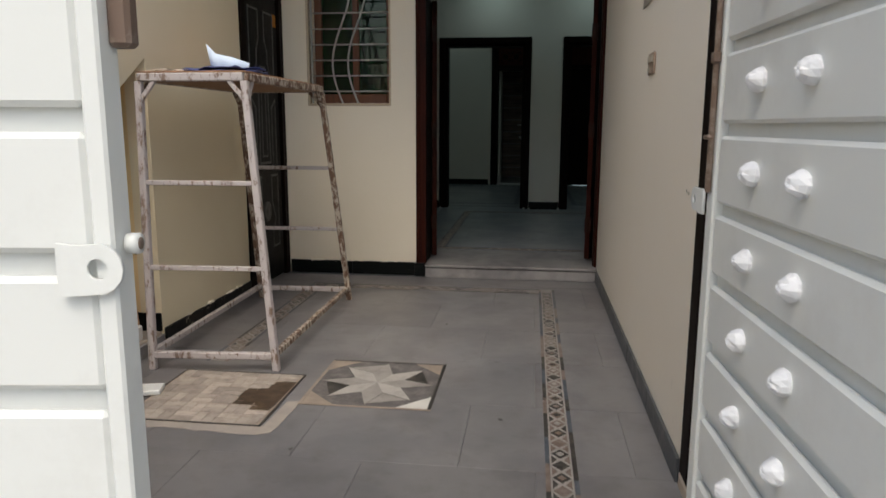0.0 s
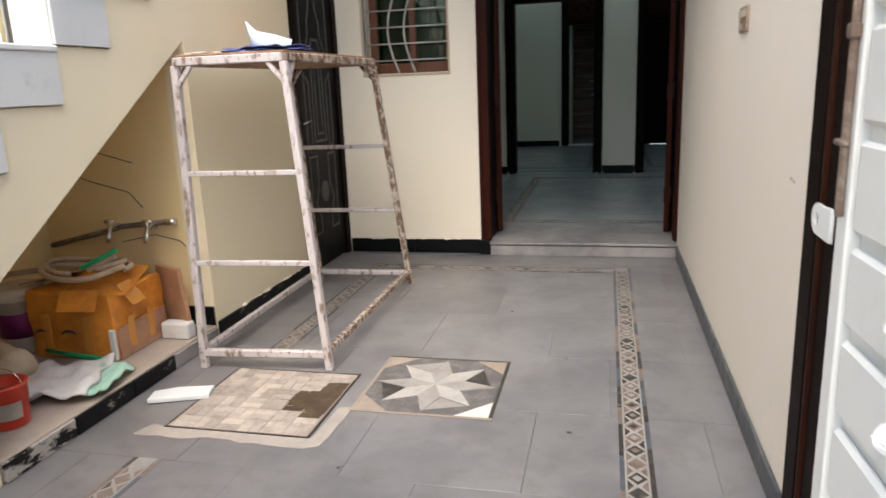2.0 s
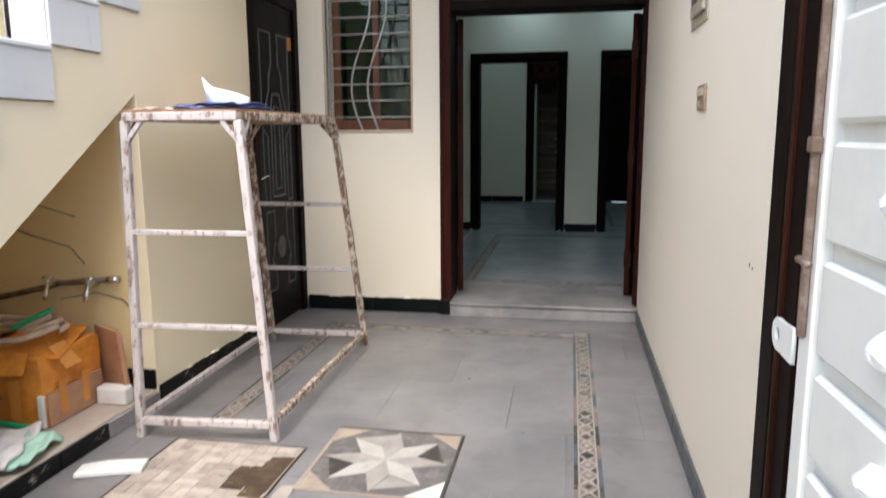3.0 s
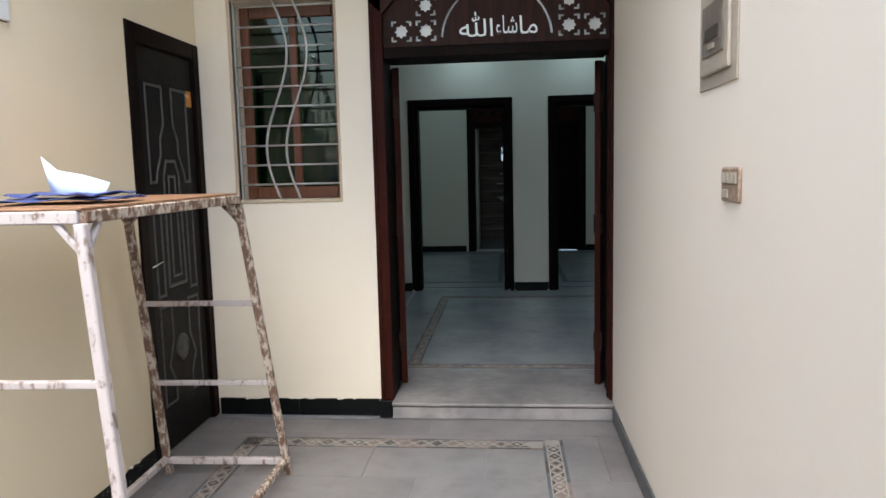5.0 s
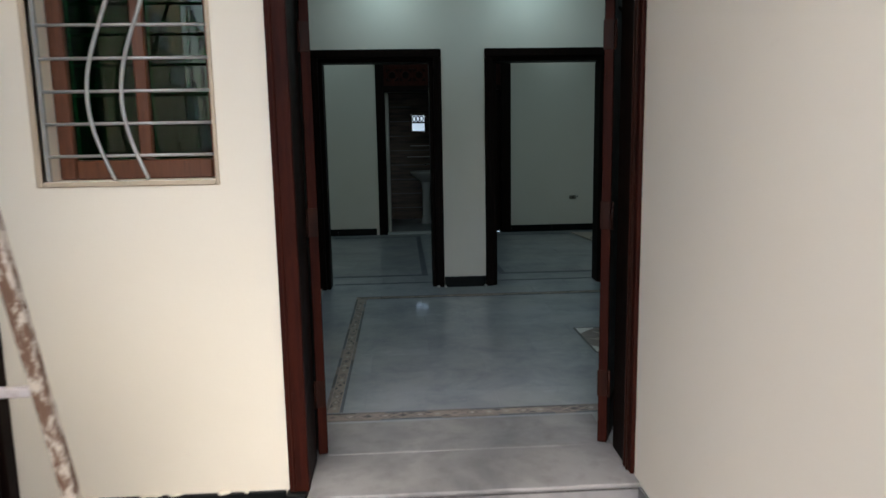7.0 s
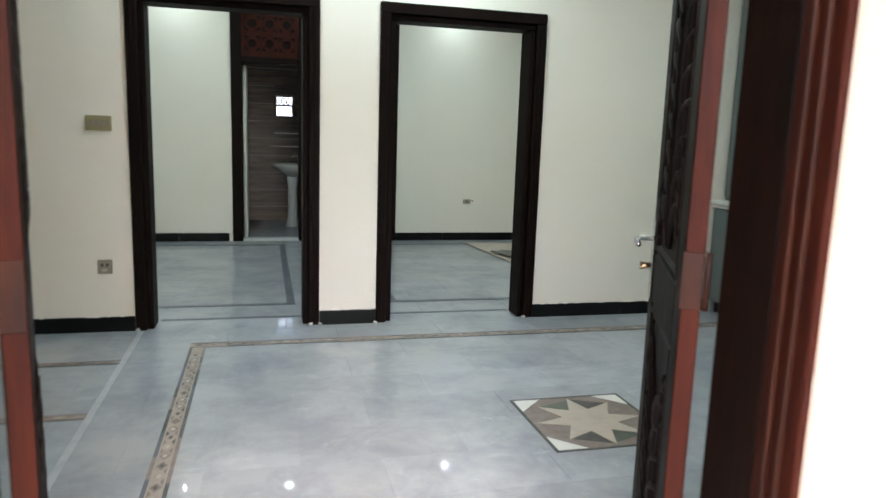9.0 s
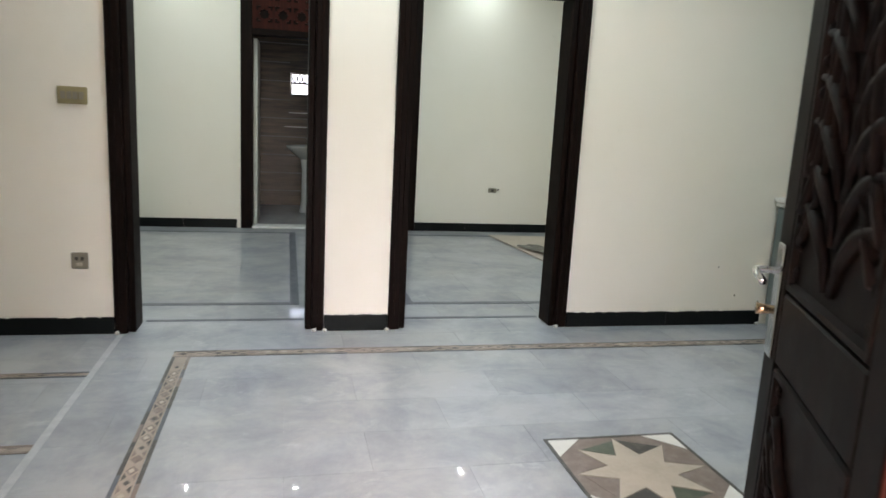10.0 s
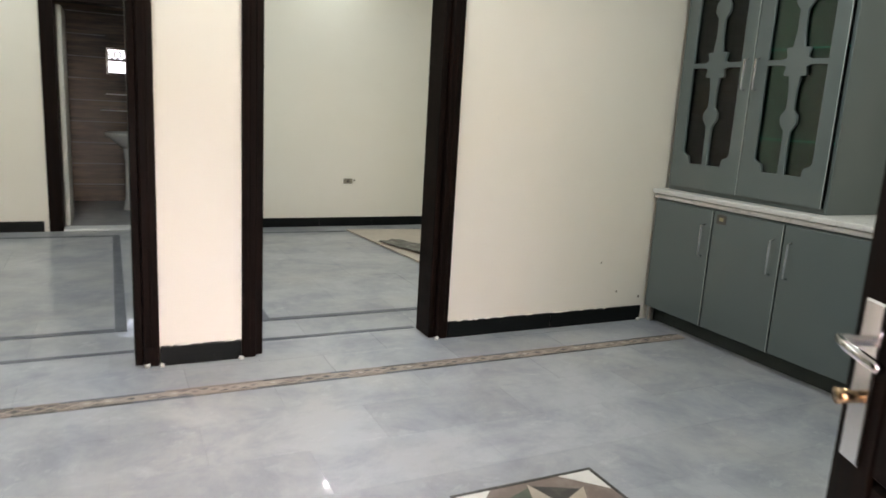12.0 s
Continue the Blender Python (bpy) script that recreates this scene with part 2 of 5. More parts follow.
# ground outside and under the house, one sheet
setting("ground", box((-60, -60, -0.30), (60, 60, -0.12)), CEMENT, "dusty grey cement street and ground around the house", "ground")
setting("porch_floor_bed", box((XL - 1.4, 0.45, -0.12), (XR + 0.02, YF - 0.05, -0.012)), GROUT, "grey cement bed under the porch marble", "floor")
setting("room_floor_bed", box((-3.2, YF + 0.002, -0.12), (4.05, 16.2, ZR - 0.012)), ROOM_GROUT, "grey cement bed under the room marble", "floor")
ramp_bm = prism([(-0.9, -0.119), (0.449, -0.119), (0.449, -0.012)], XR - XL, "x", XL)
setting("entrance_ramp", ramp_bm, CEMENT, "short sloping cement ramp before the gate", "ramp")

# walls of the porch
setting("wall_porch_right", box((XR, 2.64, 0), (XR + 0.23, YF - 0.002, 2.8)), PALE_CREAM, "plain pale cream painted side wall of the porch", "wall")
setting("wall_gate_right", box((XR + 0.06, 0.3, -0.1), (XR + 0.23, 1.9, 2.8)), CREAM, "cream painted wall behind the open gate leaf", "wall")
# side wall with the stair string: opening below the flight, stepped top
T0, Y0, RISE, GO = 1.23, 2.66, 0.213, 0.30
STEPS = range(-5, 7)
outline = [(1.0, -0.01), (2.42, -0.01), (2.42, 0.575), (3.79, 1.505), (3.79, -0.01), (4.97, -0.01), (4.97, 2.27), (5.768, 2.27), (5.768, 3.2)]
top = []
for k in STEPS:
    top += [(Y0 + GO * k, T0 + RISE * k - RISE), (Y0 + GO * k, T0 + RISE * k)]
outline += [(y, z) for y, z in reversed(top) if z > -0.01]
setting("wall_porch_left", prism(outline, 0.12, "x", XL - 0.12), WARM, "cream painted side wall under the marble stair", "wall")
setting("wall_understair_end", box((-2.65, 3.795, -0.01), (XL - 0.12, 3.95, 1.9)), YELLOW, "ochre painted end wall of the space under the stair", "wall")
setting("wall_boundary_left", box((-2.85, 0.3, -0.1), (-2.65, YF - 0.002, 3.1)), YELLOW, "ochre painted boundary wall beside the stair", "wall")
setting("understair_soffit", prism([(1.3, -0.01), (1.75, -0.01), (3.79, 1.40), (3.79, 1.9)], 0.80, "x", -2.65), YELLOW, "ochre painted sloping underside of the stair", "ceiling")
setting("gate_pillar", box((XL, 0.62, -0.1), (-1.47, 0.86, 2.4), 0.01), CREAM, "cream painted pillar carrying the gate leaf", "pillar")

# house front with window and door openings
WX0, WX1, WZ0, WZ1 = -1.49, -0.868, 1.345, 2.52
DX0 = -0.66
bm = box((XL - 0.2, YF, 0), (WX0, YB, ZT))
box((WX0, YF, 0), (WX1, YB, WZ0), bm=bm)
box((WX0, YF, WZ1), (WX1, YB, ZT), bm=bm)
box((WX1, YF, 0), (DX0, YB, ZT), bm=bm)
ARCH = [(DX0, 2.48), (-0.56, 2.585), (-0.36, 2.69), (-0.14, 2.755), (0.0425, 2.78), (0.225, 2.755), (0.445, 2.69), (0.645, 2.585), (XR, 2.48)]
prism(ARCH + [(XR, ZT), (DX0, ZT)], YB - YF, "y", YF, bm=bm)
box((XR, YF, 0), (4.05, YB, ZT), bm=bm)
box((-3.2, YF, 0), (XL - 0.2, YB, ZT), bm=bm)
setting("wall_house_front", bm, CREAM, "cream painted front wall with window and doorway", "wall")

# lobby and bedrooms
O1, O2 = (-0.982, 0.197), (0.592, 1.773)   # outer edges of the two framed openings
OT = 2.285
bm = box((-3.0, YP, 0), (O1[0] + 0.02, YQ, ZT))
box((O1[1] - 0.02, YP, 0), (O2[0] + 0.02, YQ, ZT), bm=bm)
box((O2[1] - 0.02, YP, 0), (4.05, YQ, ZT), bm=bm)
for a, b in (O1, O2):
    box((a + 0.02, YP, OT - 0.02), (b - 0.02, YQ, ZT), bm=bm)
setting("wall_partition", bm, INNER, "cream painted inner wall with two framed doorways", "wall")
setting("wall_lobby_right", box((3.82, YB, 0), (4.05, YP, ZT)), INNER, "cream painted wall behind the cupboards", "wall")
setting("wall_lobby_left", box((-3.0, YB, 0), (-2.85, YP, ZT)), INNER, "cream painted wall closing the lobby", "wall")
bm = box((-3.0, YE, 0), (-0.50, YE + 0.15, ZT))
box((0.33, YE, 0), (0.56, YE + 0.15, ZT), bm=bm)
box((1.30, YE, 0), (4.05, YE + 0.15, ZT), bm=bm)
box((0.56, YE, 2.95), (1.30, YE + 0.15, ZT), bm=bm)
box((-0.50, YE, 2.95), (0.33, YE + 0.15, ZT), bm=bm)
setting("wall_bedroom_back", bm, INNER, "cream painted far bedroom wall with bathroom doorway", "wall")
setting("wall_between_bedrooms", box((0.33, YQ, 0), (0.45, YE, ZT)), INNER, "cream painted wall between the two bedrooms", "wall")
setting("wall_bedroom_left", box((-3.0, YQ, 0), (-2.85, YE, ZT)), INNER, "cream painted bedroom side wall", "wall")
setting("wall_bedroom_right", box((3.9, YQ, 0), (4.05, YE, ZT)), INNER, "cream painted bedroom side wall", "wall")
setting("ceiling", box((-3.0, YF - 0.2, ZC), (4.05, 16.2, ZC + 0.2)), WHITE, "white painted flat ceiling of the rooms", "ceiling")
# slab added out of view, its reach set to shade the front wall
setting("porch_ceiling", box((XL, 3.7, ZC + 0.04), (XR + 0.23, YF - 0.21, ZC + 0.24)), WHITE, "unseen white porch slab added to shade the house front", "ceiling")

# ---- more materials ----
STEEL_PAINT = worn("gate_grey_paint", (0.76, 0.77, 0.75), (0.62, 0.61, 0.58), 0.38, 0, 3.5, 0.5, 0.75, 0.55)
FOIL = Mat("crumpled_plastic_wrap", (0.86, 0.86, 0.88), 0.28)
FOIL = FOIL.bump(FOIL.noise(60, 5), 0.6, 0.004).m
RUSTY = worn("rusty_bare_steel", (0.19, 0.13, 0.10), (0.33, 0.27, 0.23), 0.5, 0.4, 24, 0.45, 0.6, 0.8)
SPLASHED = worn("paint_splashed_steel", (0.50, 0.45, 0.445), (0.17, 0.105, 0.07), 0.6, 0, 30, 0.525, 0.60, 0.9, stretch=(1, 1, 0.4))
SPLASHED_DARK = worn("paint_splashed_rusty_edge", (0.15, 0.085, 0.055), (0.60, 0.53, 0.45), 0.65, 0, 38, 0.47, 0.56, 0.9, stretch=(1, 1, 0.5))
PLANK = timber("dirty_orange_plank", (0.36, 0.20, 0.105), (0.16, 0.08, 0.045), 0.7, (3, 14, 14))
CHROME = Mat("polished_steel", (0.72, 0.72, 0.72), 0.16, 1.0).m
BRASS = Mat("brass", (0.46, 0.31, 0.19), 0.22, 1.0).m
BAR_STEEL = worn("window_bar_steel", (0.42, 0.42, 0.40), (0.27, 0.24, 0.21), 0.35, 0.3, 12, 0.5, 0.7, 0.5)
WINDOW_WOOD = timber("orange_window_wood", (0.16, 0.055, 0.022), (0.085, 0.028, 0.012), 0.4)
CARVED_GREY = worn("grey_groove_paint", (0.052, 0.052, 0.050), (0.016, 0.016, 0.015), 0.5, 0, 14, 0.5, 0.62, 0.8)
DOOR_BLACK = worn("black_stained_door", (0.007, 0.0065, 0.006), (0.018, 0.017, 0.016), 0.48, 0, 5, 0.5, 0.7, 0.6, 0.12)
CABINET = Mat("grey_green_lacquer", (0.098, 0.122, 0.118), 0.28)
CABINET = CABINET.bump(CABINET.noise(3, 2), 0.04, 0.004).m
CABINET_TRIM = Mat("aluminium_trim", (0.46, 0.50, 0.49), 0.3, 0.7).m
# shade of the cupboard's inside and toe recess, put into the colour
CABINET_SHADE = Mat("dark_cabinet_inside", (0.022, 0.03, 0.026), 0.6).m
WORKTOP = worn("pale_worktop_stone", (0.62, 0.60, 0.57), (0.36, 0.34, 0.32), 0.3, 0, 18, 0.55, 0.68, 0.6)
PLASTIC_BEIGE = worn("beige_switch_plastic", (0.43, 0.375, 0.30), (0.32, 0.265, 0.2), 0.4, 0, 40, 0.5, 0.7, 0.6)
PLASTIC_BROWN = worn("smudged_brown_plastic", (0.30, 0.20, 0.14), (0.46, 0.38, 0.3), 0.4, 0, 50, 0.5, 0.6, 0.7)
PLASTIC_SMOKE = worn("smoked_plastic", (0.17, 0.14, 0.115), (0.30, 0.26, 0.22), 0.3, 0, 30, 0.5, 0.66, 0.7)
PLASTIC_DARK = Mat("dark_switch_plastic", (0.06, 0.05, 0.04), 0.4).m
GOLD_PLASTIC = Mat("olive_gold_switch_plate", (0.30, 0.25, 0.13), 0.35).m
GREY_PLASTIC = Mat("grey_brown_socket_plate", (0.25, 0.22, 0.17), 0.4).m
CHINA = Mat("white_glazed_china", (0.8, 0.79, 0.76), 0.12).m
TILE_BROWN = timber("brown_striped_tile", (0.20, 0.135, 0.095), (0.022, 0.016, 0.012), 0.3, (0.7, 0.7, 8))
BEIGE_STONE = worn("beige_inlay_stone", (0.44, 0.37, 0.30), (0.34, 0.28, 0.225), 0.3, 0, 12, 0.45, 0.7, 0.7)
DUSTY_STONE = worn("dusty_beige_stone", (0.36, 0.29, 0.235), (0.26, 0.215, 0.185), 0.5, 0, 10, 0.4, 0.7, 0.8)
BROWN_STONE = worn("brown_inlay_stone", (0.17, 0.125, 0.105), (0.25, 0.205, 0.18), 0.34, 0, 16, 0.45, 0.65, 0.7)
DARK_STONE = worn("dark_inlay_stone", (0.045, 0.04, 0.037), (0.12, 0.105, 0.09), 0.36, 0, 18, 0.52, 0.66, 0.8)
PALE_STONE = worn("white_inlay_stone", (0.68, 0.66, 0.62), (0.55, 0.53, 0.5), 0.3, 0, 12, 0.45, 0.7, 0.6)
GREEN_STONE = worn("green_inlay_stone", (0.05, 0.065, 0.045), (0.1, 0.11, 0.08), 0.3, 0, 20, 0.45, 0.65, 0.8)
LINE_STONE = worn("dark_grey_line_stone", (0.075, 0.085, 0.105), (0.14, 0.15, 0.17), 0.4, 0, 8, 0.45, 0.7, 0.7)
BRICK_TAN = Mat("tan_cover_brick", (0.40, 0.345, 0.30), 0.7)
BRICK_TAN.blend(BRICK_TAN.ramp(BRICK_TAN.noise(18, 6, 0.7), 0.45, 0.68, (0, 0, 0), (0.8, 0.8, 0.8)), (0.25, 0.205, 0.175)).vary(0.22)
BRICK_TAN = BRICK_TAN.m
WET = worn("dark_wet_brick", (0.055, 0.036, 0.024), (0.13, 0.085, 0.05), 0.35, 0, 14, 0.45, 0.65, 0.8)
CEMENT_FRESH = worn("beige_cement_margin", (0.46, 0.38, 0.31), (0.36, 0.30, 0.25), 0.8, 0, 9, 0.4, 0.7, 0.7)
PAPER_BLUE = Mat("deep_blue_paper", (0.055, 0.075, 0.23), 0.55).m
PAPER_PALE = Mat("pale_blue_paper", (0.62, 0.72, 0.88), 0.6).m
CARDBOARD = worn("orange_brown_crate", (0.78, 0.30, 0.04), (0.50, 0.17, 0.035), 0.35, 0, 6, 0.42, 0.62, 0.9)
CARD_TAN = worn("brown_card", (0.46, 0.25, 0.14), (0.34, 0.17, 0.10), 0.6, 0, 9, 0.45, 0.65, 0.8)
TAPE = Mat("orange_packing_tape", (0.62, 0.26, 0.05), 0.25).m
HOSE = worn("dusty_beige_hose", (0.52, 0.38, 0.26), (0.36, 0.25, 0.17), 0.5, 0, 20, 0.45, 0.65, 0.7)
GREEN_PLASTIC = Mat("green_plastic", (0.02, 0.34, 0.12), 0.35).m
RED_PLASTIC = Mat("red_plastic", (0.62, 0.05, 0.025), 0.32).m
TUB_WHITE = worn("cream_tub_plastic", (0.66, 0.60, 0.52), (0.5, 0.42, 0.34), 0.4, 0, 9, 0.5, 0.7, 0.6)
PURPLE = Mat("purple_label", (0.22, 0.025, 0.16), 0.4).m
SACK = worn("white_woven_sack", (0.72, 0.69, 0.66), (0.56, 0.46, 0.44), 0.6, 0, 10, 0.5, 0.66, 0.7)
MINT = worn("mint_plastic_sheet", (0.42, 0.66, 0.52), (0.5, 0.62, 0.54), 0.4, 0, 12, 0.4, 0.7, 0.5)
CLOTH_TAN = worn("tan_cloth_bundle", (0.62, 0.50, 0.36), (0.50, 0.39, 0.27), 0.85, 0, 12, 0.45, 0.65, 0.7)
PLYWOOD = worn("pale_plywood_sheet", (0.50, 0.43, 0.36), (0.40, 0.34, 0.285), 0.6, 0, 4, 0.4, 0.7, 0.7)
JOINT_SMEAR = worn("smeared_pale_joint", (0.45, 0.46, 0.475), (0.33, 0.345, 0.37), 0.5, 0, 9, 0.42, 0.66, 0.9)
CEMENT_SMEAR = worn("thin_cement_smear", (0.40, 0.345, 0.30), (0.30, 0.27, 0.25), 0.75, 0, 7, 0.4, 0.66, 0.9)
CHIPPED = worn("plastered_black_facing", (0.012, 0.011, 0.010), (0.50, 0.45, 0.40), 0.6, 0, 11, 0.47, 0.53, 0.95, 0.2, (1, 0.6, 1.6))
SMEARED = worn("dirty_grey_paper", (0.13, 0.12, 0.10), (0.30, 0.28, 0.25), 0.7, 0, 14, 0.5, 0.62, 0.8)
GREY_INLAY = worn("dusty_grey_inlay_stone", (0.33, 0.305, 0.285), (0.23, 0.21, 0.195), 0.42, 0, 12, 0.42, 0.68, 0.8)
PALE_GREY = worn("pale_grey_inlay_stone", (0.43, 0.405, 0.38), (0.31, 0.29, 0.27), 0.42, 0, 10, 0.45, 0.7, 0.8)
SMOKE_STONE = worn("grey_brown_inlay_stone", (0.115, 0.105, 0.105), (0.22, 0.20, 0.19), 0.42, 0, 15, 0.45, 0.65, 0.8)
WORN_BLACK = worn("chipped_black_skirting", (0.007, 0.007, 0.007), (0.42, 0.37, 0.30), 0.45, 0, 17, 0.585, 0.66, 0.85, 0.2, (1, 0.5, 1))
SHELF_GLASS = Mat("green_edge_glass", (0.03, 0.42, 0.36), 0.08).m
# pale colour stands in for lobby light seen through the transom cut-outs
CUT_LIGHT = Mat("pale_acrylic_lettering", (0.82, 0.85, 0.84), 0.3).m


def glass(name, colour, rough=0.03):
    """A thin pane: tinted clear, with the gloss of glass."""
    m = Mat(name, colour, rough)
    clear, gloss, mix, edge = (m.n.new("ShaderNode" + k) for k in ("BsdfTransparent", "BsdfGlossy", "MixShader", "Fresnel"))
    clear.inputs[0].default_value = (*colour, 1)
    gloss.inputs["Roughness"].default_value = rough
    edge.inputs["IOR"].default_value = 1.5
    m.l.new(edge.outputs[0], mix.inputs[0])
    m.l.new(clear.outputs[0], mix.inputs[1])
    m.l.new(gloss.outputs[0], mix.inputs[2])
    m.l.new(mix.outputs[0], m.n["Material Output"].inputs["Surface"])
    return m.m


GREEN_GLASS = glass("dark_green_window_glass", (0.10, 0.42, 0.22))
CLEAR_GLASS = glass("clear_cabinet_glass", (0.42, 0.60, 0.52))

# ---- more helpers ----


def cut_panel(outer, holes, depth):
    """A flat board with holes right through it, in x and z, its middle at y = 0."""
    curve = bpy.data.curves.new("cut", "CURVE")
    curve.dimensions, curve.fill_mode, curve.extrude = "2D", "BOTH", depth / 2
    for ring in [outer, *holes]:
        spline = curve.splines.new("POLY")
        spline.points.add(len(ring) - 1)
        for p, (u, v) in zip(spline.points, ring):
            p.co = (u, v, 0, 1)
        spline.use_cyclic_u = True
    ob = new("cut", curve)
    bpy.context.view_layer.update()
    me = bpy.data.meshes.new_from_object(ob.evaluated_get(bpy.context.evaluated_depsgraph_get()))
    bpy.data.objects.remove(ob)
    bpy.data.curves.remove(curve)
    bm = bmesh.new()
    bm.from_mesh(me)
    bpy.data.meshes.remove(me)
    bmesh.ops.remove_doubles(bm, verts=bm.verts, dist=1e-5)
    bmesh.ops.rotate(bm, verts=bm.verts, cent=(0, 0, 0), matrix=Matrix.Rotation(radians(90), 3, "X"))
    return bm


def ribbon(points, width, height, axis, at, closed=False, bm=None):
    """A raised moulding along a flat line, mitred at its corners."""
    own = bm if bm is not None else bmesh.new()
    pts = [Vector(p) for p in points]
    n = len(pts)
    sides = []
    for i, p in enumerate(pts):
        a = pts[i - 1] if (closed or i) else None
        b = pts[(i + 1) % n] if (closed or i < n - 1) else None
        da = (p - a).normalized() if a is not None else (b - p).normalized()
        db = (b - p).normalized() if b is not None else da
        na, nb = Vector((-da.y, da.x)), Vector((-db.y, db.x))
        m = na + nb
        m = m / max(m.dot(na), 0.4) if m.length > 1e-6 else na
        sides.append((p + m * width / 2, p - m * width / 2))

    def place(p, w):
        return {"y": (p.x, w, p.y), "x": (w, p.x, p.y), "z": (p.x, p.y, w)}[axis]

    rows = [[own.verts.new(place(q, w)) for q, w in ((l, at), (l.lerp(r, 0.25), at + height), (l.lerp(r, 0.75), at + height), (r, at))] for l, r in sides]
    faces = []
    for i in range(n if closed else n - 1):
        a, b = rows[i], rows[(i + 1) % n]
        for k in range(3):
            faces.append(own.faces.new((a[k], a[k + 1], b[k + 1], b[k])))
    if not closed:
        faces += [own.faces.new(rows[0]), own.faces.new(rows[-1][::-1])]
    bmesh.ops.recalc_face_normals(own, faces=faces)
    return own


def move(bm, m):
    bmesh.ops.transform(bm, matrix=m, verts=bm.verts)
    return bm


def ring(cx, cz, r, n=20, a0=0.0, a1=360.0):
    full = abs(a1 - a0) >= 360
    return [(cx + r * math.cos(radians(a0 + (a1 - a0) * i / (n if full else n - 1))), cz + r * math.sin(radians(a0 + (a1 - a0) * i / (n if full else n - 1)))) for i in range(n)]


def blob(at, size, seed, rough=0.18, bm=None, sub=3):
    """A lumpy soft body."""
    own = bm if bm is not None else bmesh.new()
    got = bmesh.ops.create_icosphere(own, subdivisions=sub, radius=1)["verts"]
    for v in got:
        w = 1 + rough * noise.noise(v.co * 1.9 + Vector((seed, seed * 2.3, 0)))
        v.co = Vector([a + s * c * w for a, s, c in zip(at, size, v.co)])
        for fc in v.link_faces:
            fc.smooth = True
    return own


def sheet(w, d, rise, seed, thick=0.003, n=14):
    """A crumpled sheet lying about z = 0."""
    bm = bmesh.new()
    grid = [[bm.verts.new((w * (i / n - 0.5) * (1 + 0.12 * noise.noise((j * 0.3, seed, 1))), d * (j / n - 0.5) * (1 + 0.12 * noise.noise((i * 0.3, seed, 5))), rise * (0.5 + 0.5 * noise.noise((i * 0.32 + seed, j * 0.32, seed))) + 0.004)) for j in range(n + 1)] for i in range(n + 1)]
    for i in range(n):
        for j in range(n):
            bm.faces.new((grid[i][j], grid[i + 1][j], grid[i + 1][j + 1], grid[i][j + 1])).smooth = True
    got = bmesh.ops.extrude_face_region(bm, geom=bm.faces[:])
    for v in [g for g in got["geom"] if isinstance(g, bmesh.types.BMVert)]:
        v.co.z -= thick
    bmesh.ops.recalc_face_normals(bm, faces=bm.faces)
    return bm


# ---- doorway of the house ----
main_frame = tagged(thing("door_frame", "dark brown carved wooden frame round the main doorway", "door frame", (0.04, YF, ZR)), kind="structure")
IX0, IX1 = -0.580, 0.724       # clear opening
for x0, x1, y0, y1 in ((DX0, IX0, YF - 0.022, YF + 0.016), (IX1, XR, YF + 0.004, YF + 0.105)):
    part("casing", box((x0 + 0.002, y0, ZR + 0.001), (x1, y1, 2.50), 0.006, None, 2), REDWOOD, main_frame, "red-brown polished casing")
for x0, x1, y0 in ((DX0, IX0 - 0.002, YF + 0.017), (IX1 + 0.003, XR, YF + 0.106)):
    part("jamb", box((x0 + 0.002, y0, ZR + 0.001), (x1, YB + 0.03, 2.50), 0.006), DARKWOOD, main_frame)
for y in (YF + 0.034, YF + 0.066):
    part("moulding", box((IX1 - 0.007, y, ZR + 0.003), (IX1 + 0.003, y + 0.012, 2.148), 0.003), MAINWOOD, main_frame)
part("moulding", box((DX0 + 0.018, YF - 0.03, ZR + 0.003), (DX0 + 0.03, YF - 0.020, 2.46), 0.004), REDWOOD, main_frame)
part("lintel", box((IX0 + 0.001, YF - 0.012, 2.150), (IX1 - 0.001, YB + 0.027, 2.215), 0.006), DARKWOOD, main_frame)
inner_arch = [(IX0 + (x - DX0) / (XR - DX0) * (IX1 - IX0), z - 0.075) for x, z in ARCH]
part("arch", prism([(x, z - 0.002) for x, z in ARCH] + inner_arch[::-1], 0.16, "y", YF - 0.022), MAINWOOD, main_frame)


def lattice_holes(cx, cz, s):
    """The holes of one eight-point lattice square: a star and four corner angles."""
    star = []
    for i in range(16):
        r = s * (0.30 if i % 2 == 0 else 0.225)
        star.append((cx + r * math.cos(math.pi * i / 8), cz + r * math.sin(math.pi * i / 8)))
    out = [star]
    a, b, t = 0.44 * s, 0.20 * s, 0.11 * s
    for sx in (-1, 1):
        for sz in (-1, 1):
            out.append([(cx + sx * a, cz + sz * a), (cx + sx * b, cz + sz * a), (cx + sx * b, cz + sz * (a - t)), (cx + sx * (a - t), cz + sz * (a - t)), (cx + sx * (a - t), cz + sz * b), (cx + sx * a, cz + sz * b)])
    return out


holes = []
for cx in (-0.475, -0.33, 0.495, 0.64):
    holes += lattice_holes(cx, 2.31, 0.14)
for cx in (-0.33, 0.495):
    holes += lattice_holes(cx, 2.452, 0.135)
for cx in (-0.115, 0.015, 0.145, 0.275):
    holes += lattice_holes(cx, 2.60, 0.11)
arc_out, arc_in = ring(0.08, 2.245, 0.325, 12, 176, 112), ring(0.08, 2.245, 0.310, 12, 112, 176)
holes.append(arc_out + arc_in)
holes.append([(0.16 - x, z) for x, z in arc_out + arc_in])
panel_outer = [(IX0 + 0.001, 2.216)] + inner_arch + [(IX1 - 0.001, 2.216)]
